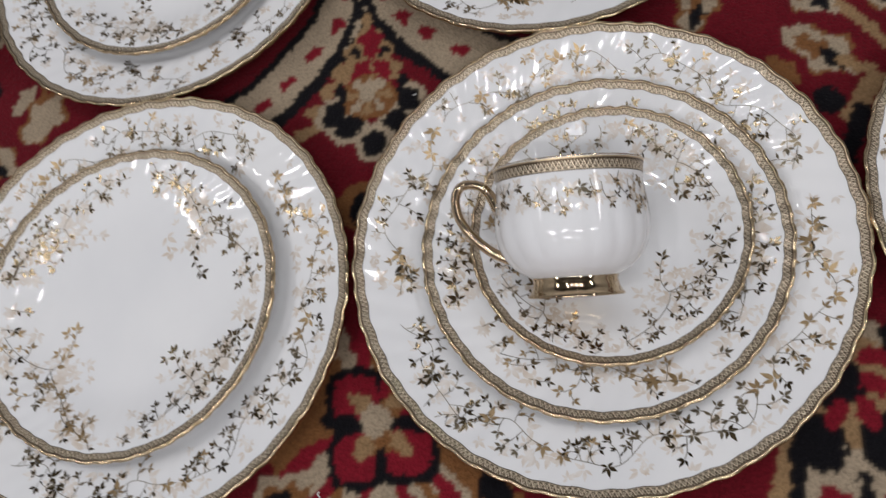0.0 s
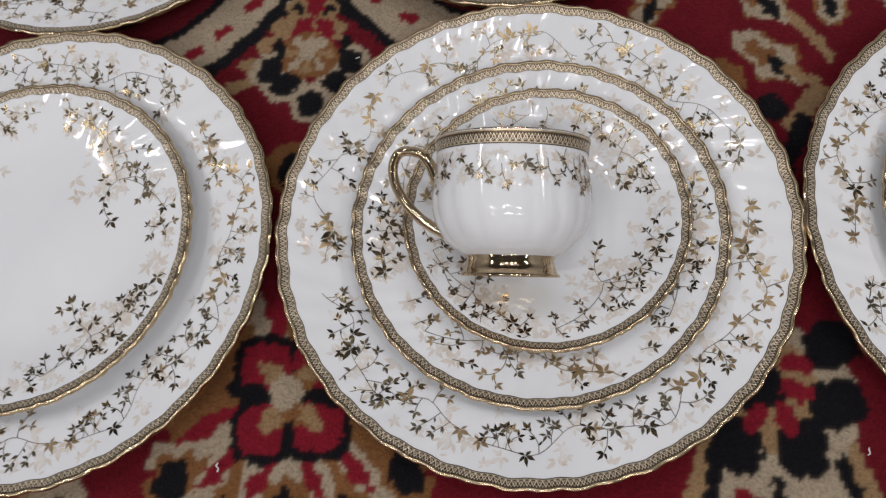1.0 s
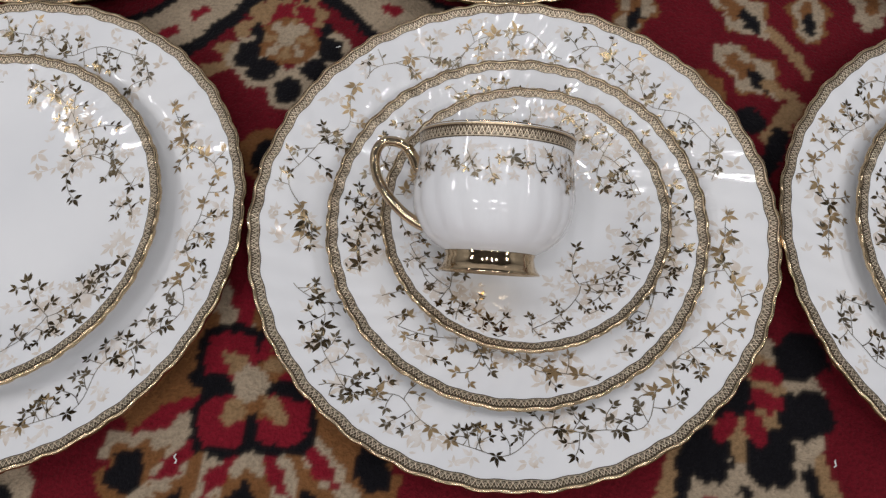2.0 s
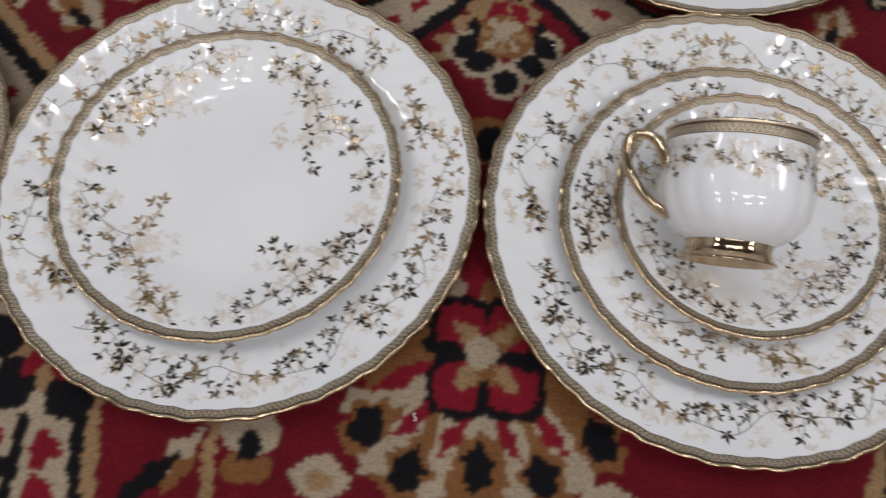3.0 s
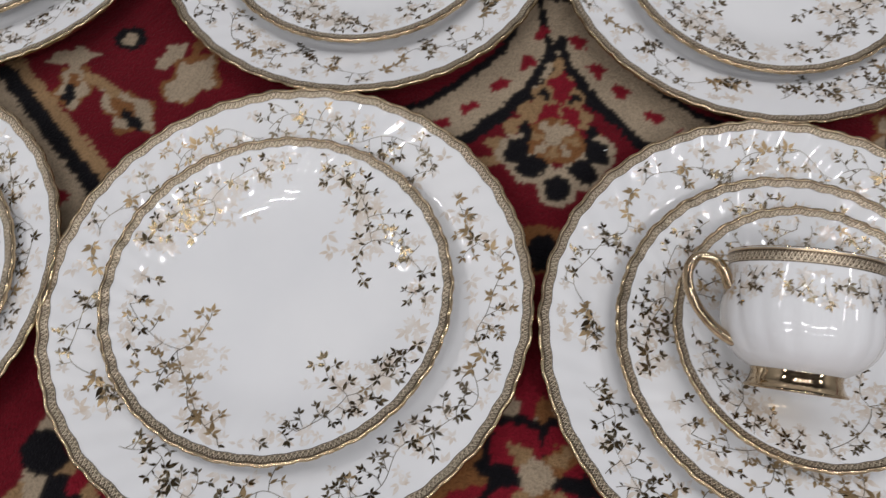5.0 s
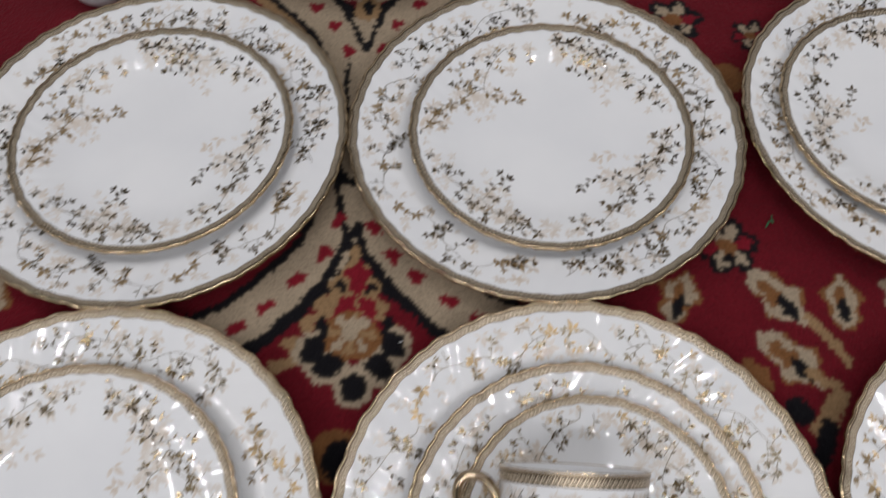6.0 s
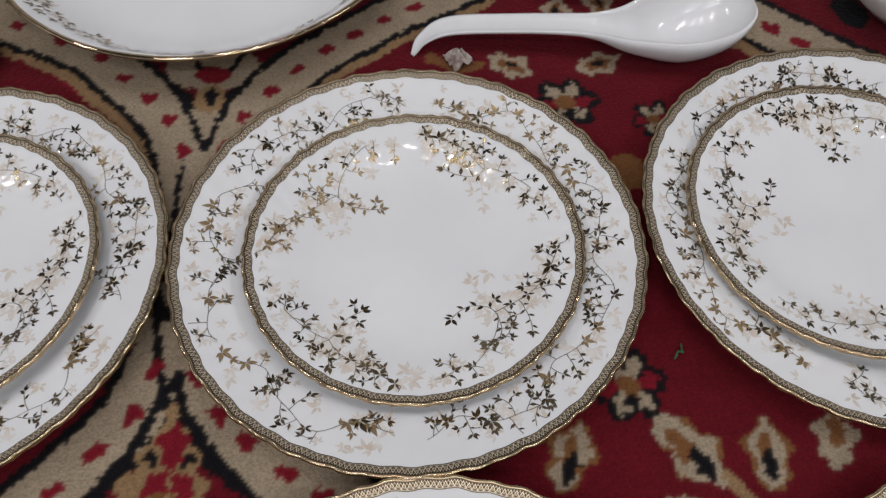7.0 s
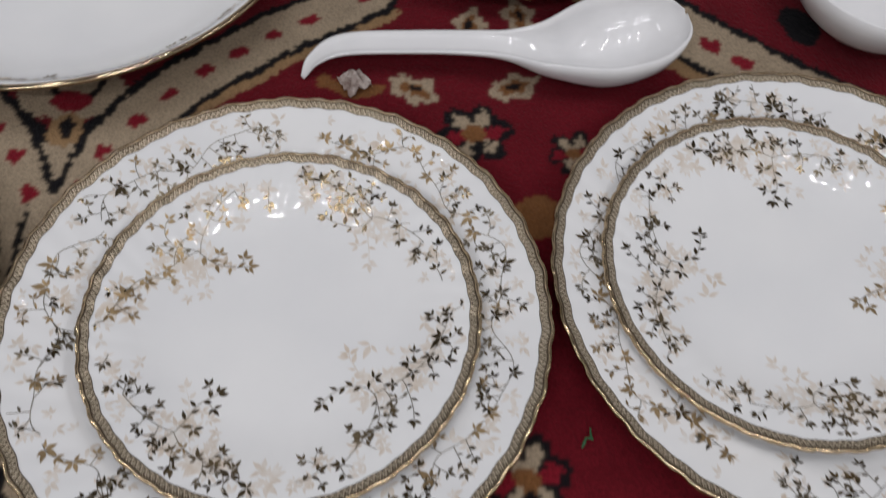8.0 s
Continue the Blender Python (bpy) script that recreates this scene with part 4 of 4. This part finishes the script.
def red_field(w):
    """Leaves, stems and small flowers strewn on the red ground."""
    for x, y, turn in ((0.1740, 0.3655, -48), (0.1780, 0.3235, -42), (-0.3615, 0.2895, -28)):
        w.leaf(x + 0.002, y - 0.001, 0.048, 0.027, turn, BROWN)
        w.leaf(x, y, 0.052, 0.022, turn, CREAM)
        w.leaf(x - 0.003, y + 0.001, 0.027, 0.0115, turn, BROWN)
        w.leaf(x + 0.006, y - 0.007, 0.021, 0.0095, turn - 12, BLACK)
    w.stroke([(0.192, 0.352), (0.203, 0.338), (0.212, 0.324)], 0.0036, TAN)
    w.stroke([(0.189, 0.315), (0.196, 0.311), (0.203, 0.307)], 0.0036, TAN)
    for x, y, turn in ((0.2145, 0.3650, 88), (0.1130, 0.3600, 70), (-0.4040, 0.3010, -70)):
        w.leaf(x, y, 0.043, 0.024, turn, BROWN)
        w.leaf(x, y, 0.040, 0.017, turn, CREAM)
        w.leaf(x - 0.001, y + 0.003, 0.020, 0.008, turn, BROWN)
        w.leaf(x, y - 0.006, 0.019, 0.008, turn, BLACK)
    w.leaf(0.2510, 0.3740, 0.034, 0.022, 80, CREAM)
    w.leaf(0.2520, 0.3780, 0.020, 0.010, 80, BROWN)
    for x, y, r in ((0.1455, 0.4000, 0.0190), (0.1215, 0.6020, 0.0205), (0.1800, 0.5900, 0.0140)):
        for k in range(6):
            a = radians(60 * k + 12)
            w.blob(x + r * 0.72 * math.cos(a), y + r * 0.72 * math.sin(a), r * 0.44, r * 0.40, 60 * k, BLACK)
        for k in range(6):
            a = radians(60 * k + 12)
            w.leaf(x + r * 0.55 * math.cos(a), y + r * 0.55 * math.sin(a), r * 0.85, r * 0.46, 60 * k + 12, CREAM if k % 3 else DOT)
        w.blob(x, y, r * 0.34, r * 0.32, 0, BROWN)
        w.leaf(x + r * 0.1, y - r * 0.45, r * 0.6, r * 0.3, 20, BLACK)
    w.blob(0.1790, 0.2900, 0.0080, 0.0090, 30, BLACK)
    w.stroke([(0.204, 0.302), (0.197, 0.290), (0.190, 0.280)], 0.0055, TAN)
    w.stroke([(0.195, 0.282), (0.190, 0.268), (0.184, 0.255)], 0.0055, BLACK)
    w.leaf(0.1570, 0.3120, 0.026, 0.012, -50, BROWN)
    w.blob(0.1570, 0.5450, 0.016, 0.014, 0, BROWN)
    for x, y, turn in ((0.0850, 0.6350, -28), (0.1460, 0.6400, 25), (0.1180, 0.6900, 80), (0.1500, 0.7000, 100)):
        w.leaf(x, y, 0.036, 0.020, turn, CREAM)
        w.leaf(x, y, 0.022, 0.010, turn, BROWN)
        w.leaf(x, y + 0.001, 0.012, 0.005, turn, BLACK)
    w.stroke([(0.030, 0.640), (0.048, 0.632), (0.062, 0.634)], 0.005, BROWN)
    band = [(0.215, 0.735), (0.240, 0.707), (0.272, 0.680), (0.291, 0.666), (0.320, 0.645), (0.36, 0.62)]
    w.stroke([(x - 0.004, y - 0.006) for x, y in band], 0.0275, TAN)
    w.stroke(band, 0.0245, BLACK)
    w.stroke(band, 0.0190, CREAM)
    w.dots(band, 0.0075, 0.0045, DOT)
    w.blob(0.3330, 0.7000, 0.012, 0.018, 20, BLACK)
    edge = [(-0.455, 0.305), (-0.427, 0.284), (-0.395, 0.258), (-0.366, 0.236), (-0.34, 0.212), (-0.32, 0.188)]
    w.stroke([(x + 0.0055, y + 0.0060) for x, y in edge], 0.0060, TAN)
    w.stroke([(x - 0.0125, y - 0.0135) for x, y in edge], 0.0150, CREAM)
    w.stroke(edge, 0.0058, BLACK)
    w.dots([(x - 0.0150, y - 0.0160) for x, y in edge], 0.0075, 0.0048, DOT)
    w.leaf(-0.3290, 0.3220, 0.050, 0.034, 65, BROWN)
    w.leaf(-0.3290, 0.3200, 0.044, 0.026, 65, CREAM)
    w.leaf(-0.3480, 0.3370, 0.030, 0.014, 60, CREAM)
    w.leaf(-0.3330, 0.3450, 0.028, 0.008, 90, BROWN)
    w.stroke([(-0.398, 0.311), (-0.386, 0.307), (-0.374, 0.301)], 0.0035, TAN)
    w.leaf(-0.4130, 0.3240, 0.036, 0.014, 20, CREAM)
    for x, y, outer, inner in ((-0.3810, 0.3460, BLACK, CREAM), (-0.3880, 0.3930, CREAM, BLACK)):
        w.blob(x, y, 0.0115, 0.0100, 0, outer)
        w.blob(x, y, 0.0058, 0.0050, 20, inner)
    w.leaf(-0.3520, 0.0420, 0.030, 0.018, 10, TAN)
    w.blob(-0.2000, 0.6020, 0.030, 0.008, -30, DOT)


def carpet():
    xs = axis_lines(-1.3, 1.2, -0.60, 0.44, 0.0017)
    ys = axis_lines(-0.7, 1.5, -0.06, 0.76, 0.0017)
    w = Weave(xs, ys)
    red_field(w)
    lattice_bands(w)
    pointed_arch(w)
    medallion(w)
    petal_fan(w, -0.2960, 0.0480, -1)
    petal_fan(w, 0.1730, 0.1000, 1)
    w.soften()
    rng = np.random.RandomState(5)
    high = 0.0003 * rng.uniform(-1, 1, w.X.shape) + 0.0004 * np.sin(w.X * 37) * np.sin(w.Y * 41) - 0.0006
    ny, nx = w.X.shape
    me = bpy.data.meshes.new("carpet")
    me.vertices.add(nx * ny)
    me.vertices.foreach_set("co", np.stack([w.X, w.Y, high], -1).ravel())
    n = np.arange(nx * ny).reshape(ny, nx)
    quads = np.stack([n[:-1, :-1], n[:-1, 1:], n[1:, 1:], n[1:, :-1]], -1).reshape(-1, 4)
    me.loops.add(quads.size)
    me.loops.foreach_set("vertex_index", quads.ravel().astype(np.int32))
    me.polygons.add(len(quads))
    me.polygons.foreach_set("loop_start", np.arange(0, quads.size, 4, dtype=np.int32))
    me.polygons.foreach_set("use_smooth", np.ones(len(quads), dtype=bool))
    me.update(calc_edges=True)
    dye = me.color_attributes.new("dye", "FLOAT_COLOR", "POINT")
    dye.data.foreach_set("color", np.concatenate([w.dye, np.ones(w.X.shape + (1,))], -1).ravel())
    me.materials.append(PILE)
    ob = new("carpet", me)
    tagged(ob, "red wool carpet with cream bands, black petals and tan leaves", "carpet", kind="structure")


carpet()


# ---- the unseen room round it, toned for bounce light and reflections ----
def box(name, x0, x1, y0, y1, z0, z1, mat, label, category):
    bm = bmesh.new()
    bmesh.ops.create_cube(bm, size=1.0)
    for v in bm.verts:
        v.co = ((x0 + x1) / 2 + v.co.x * (x1 - x0), (y0 + y1) / 2 + v.co.y * (y1 - y0), (z0 + z1) / 2 + v.co.z * (z1 - z0))
    me = bpy.data.meshes.new(name)
    bm.to_mesh(me)
    bm.free()
    me.materials.append(mat)
    return tagged(new(name, me), label, category, kind="structure")


box("floor", -3.5, 3.5, -3.5, 2.6, -0.12, -0.006, FLOOR, "pale stone floor under the carpet", "floor")
# Unseen wall set close and white, as a reflector for the gold print.
box("north_reflector", -3.5, 3.5, 2.6, 2.75, -0.006, 2.8, BOUNCE_WALL, "unseen white wall that brightens the gold's reflections", "wall")
box("wall_south", -3.5, 3.5, -3.65, -3.5, -0.006, 2.8, WALL, "unseen grey wall that bounces the lamp light", "wall")
box("wall_east", 3.5, 3.65, -3.5, 2.6, -0.006, 2.8, WALL, "unseen grey wall that bounces the lamp light", "wall")
box("wall_west", -3.65, -3.5, -3.5, 2.6, -0.006, 2.8, WALL, "unseen grey wall that bounces the lamp light", "wall")
box("ceiling", -3.65, 3.65, -3.65, 2.75, 2.803, 2.95, CEILING, "dark grey painted ceiling", "ceiling")

# The spots mirror as dots in the china; the tubes are added fill.
for x, y, wide, deep, watts in SPOTS + FILL_TUBES:
    data = bpy.data.lights.new("spot_or_fill_lamp", "AREA")
    data.shape, data.size, data.size_y = "RECTANGLE", wide, deep
    data.energy, data.color = watts, (0.985, 0.985, 1.025)
    lamp = new("spot_or_fill_lamp", data)
    lamp.matrix_basis = pose(x, y, 2.765)
    box("lamp_tray", x - wide / 2 - 0.03, x + wide / 2 + 0.03, y - deep / 2 - 0.03, y + deep / 2 + 0.03, 2.772, 2.803, LAMP_BODY, "white tray of a ceiling spot or added fill tube", "ceiling light")
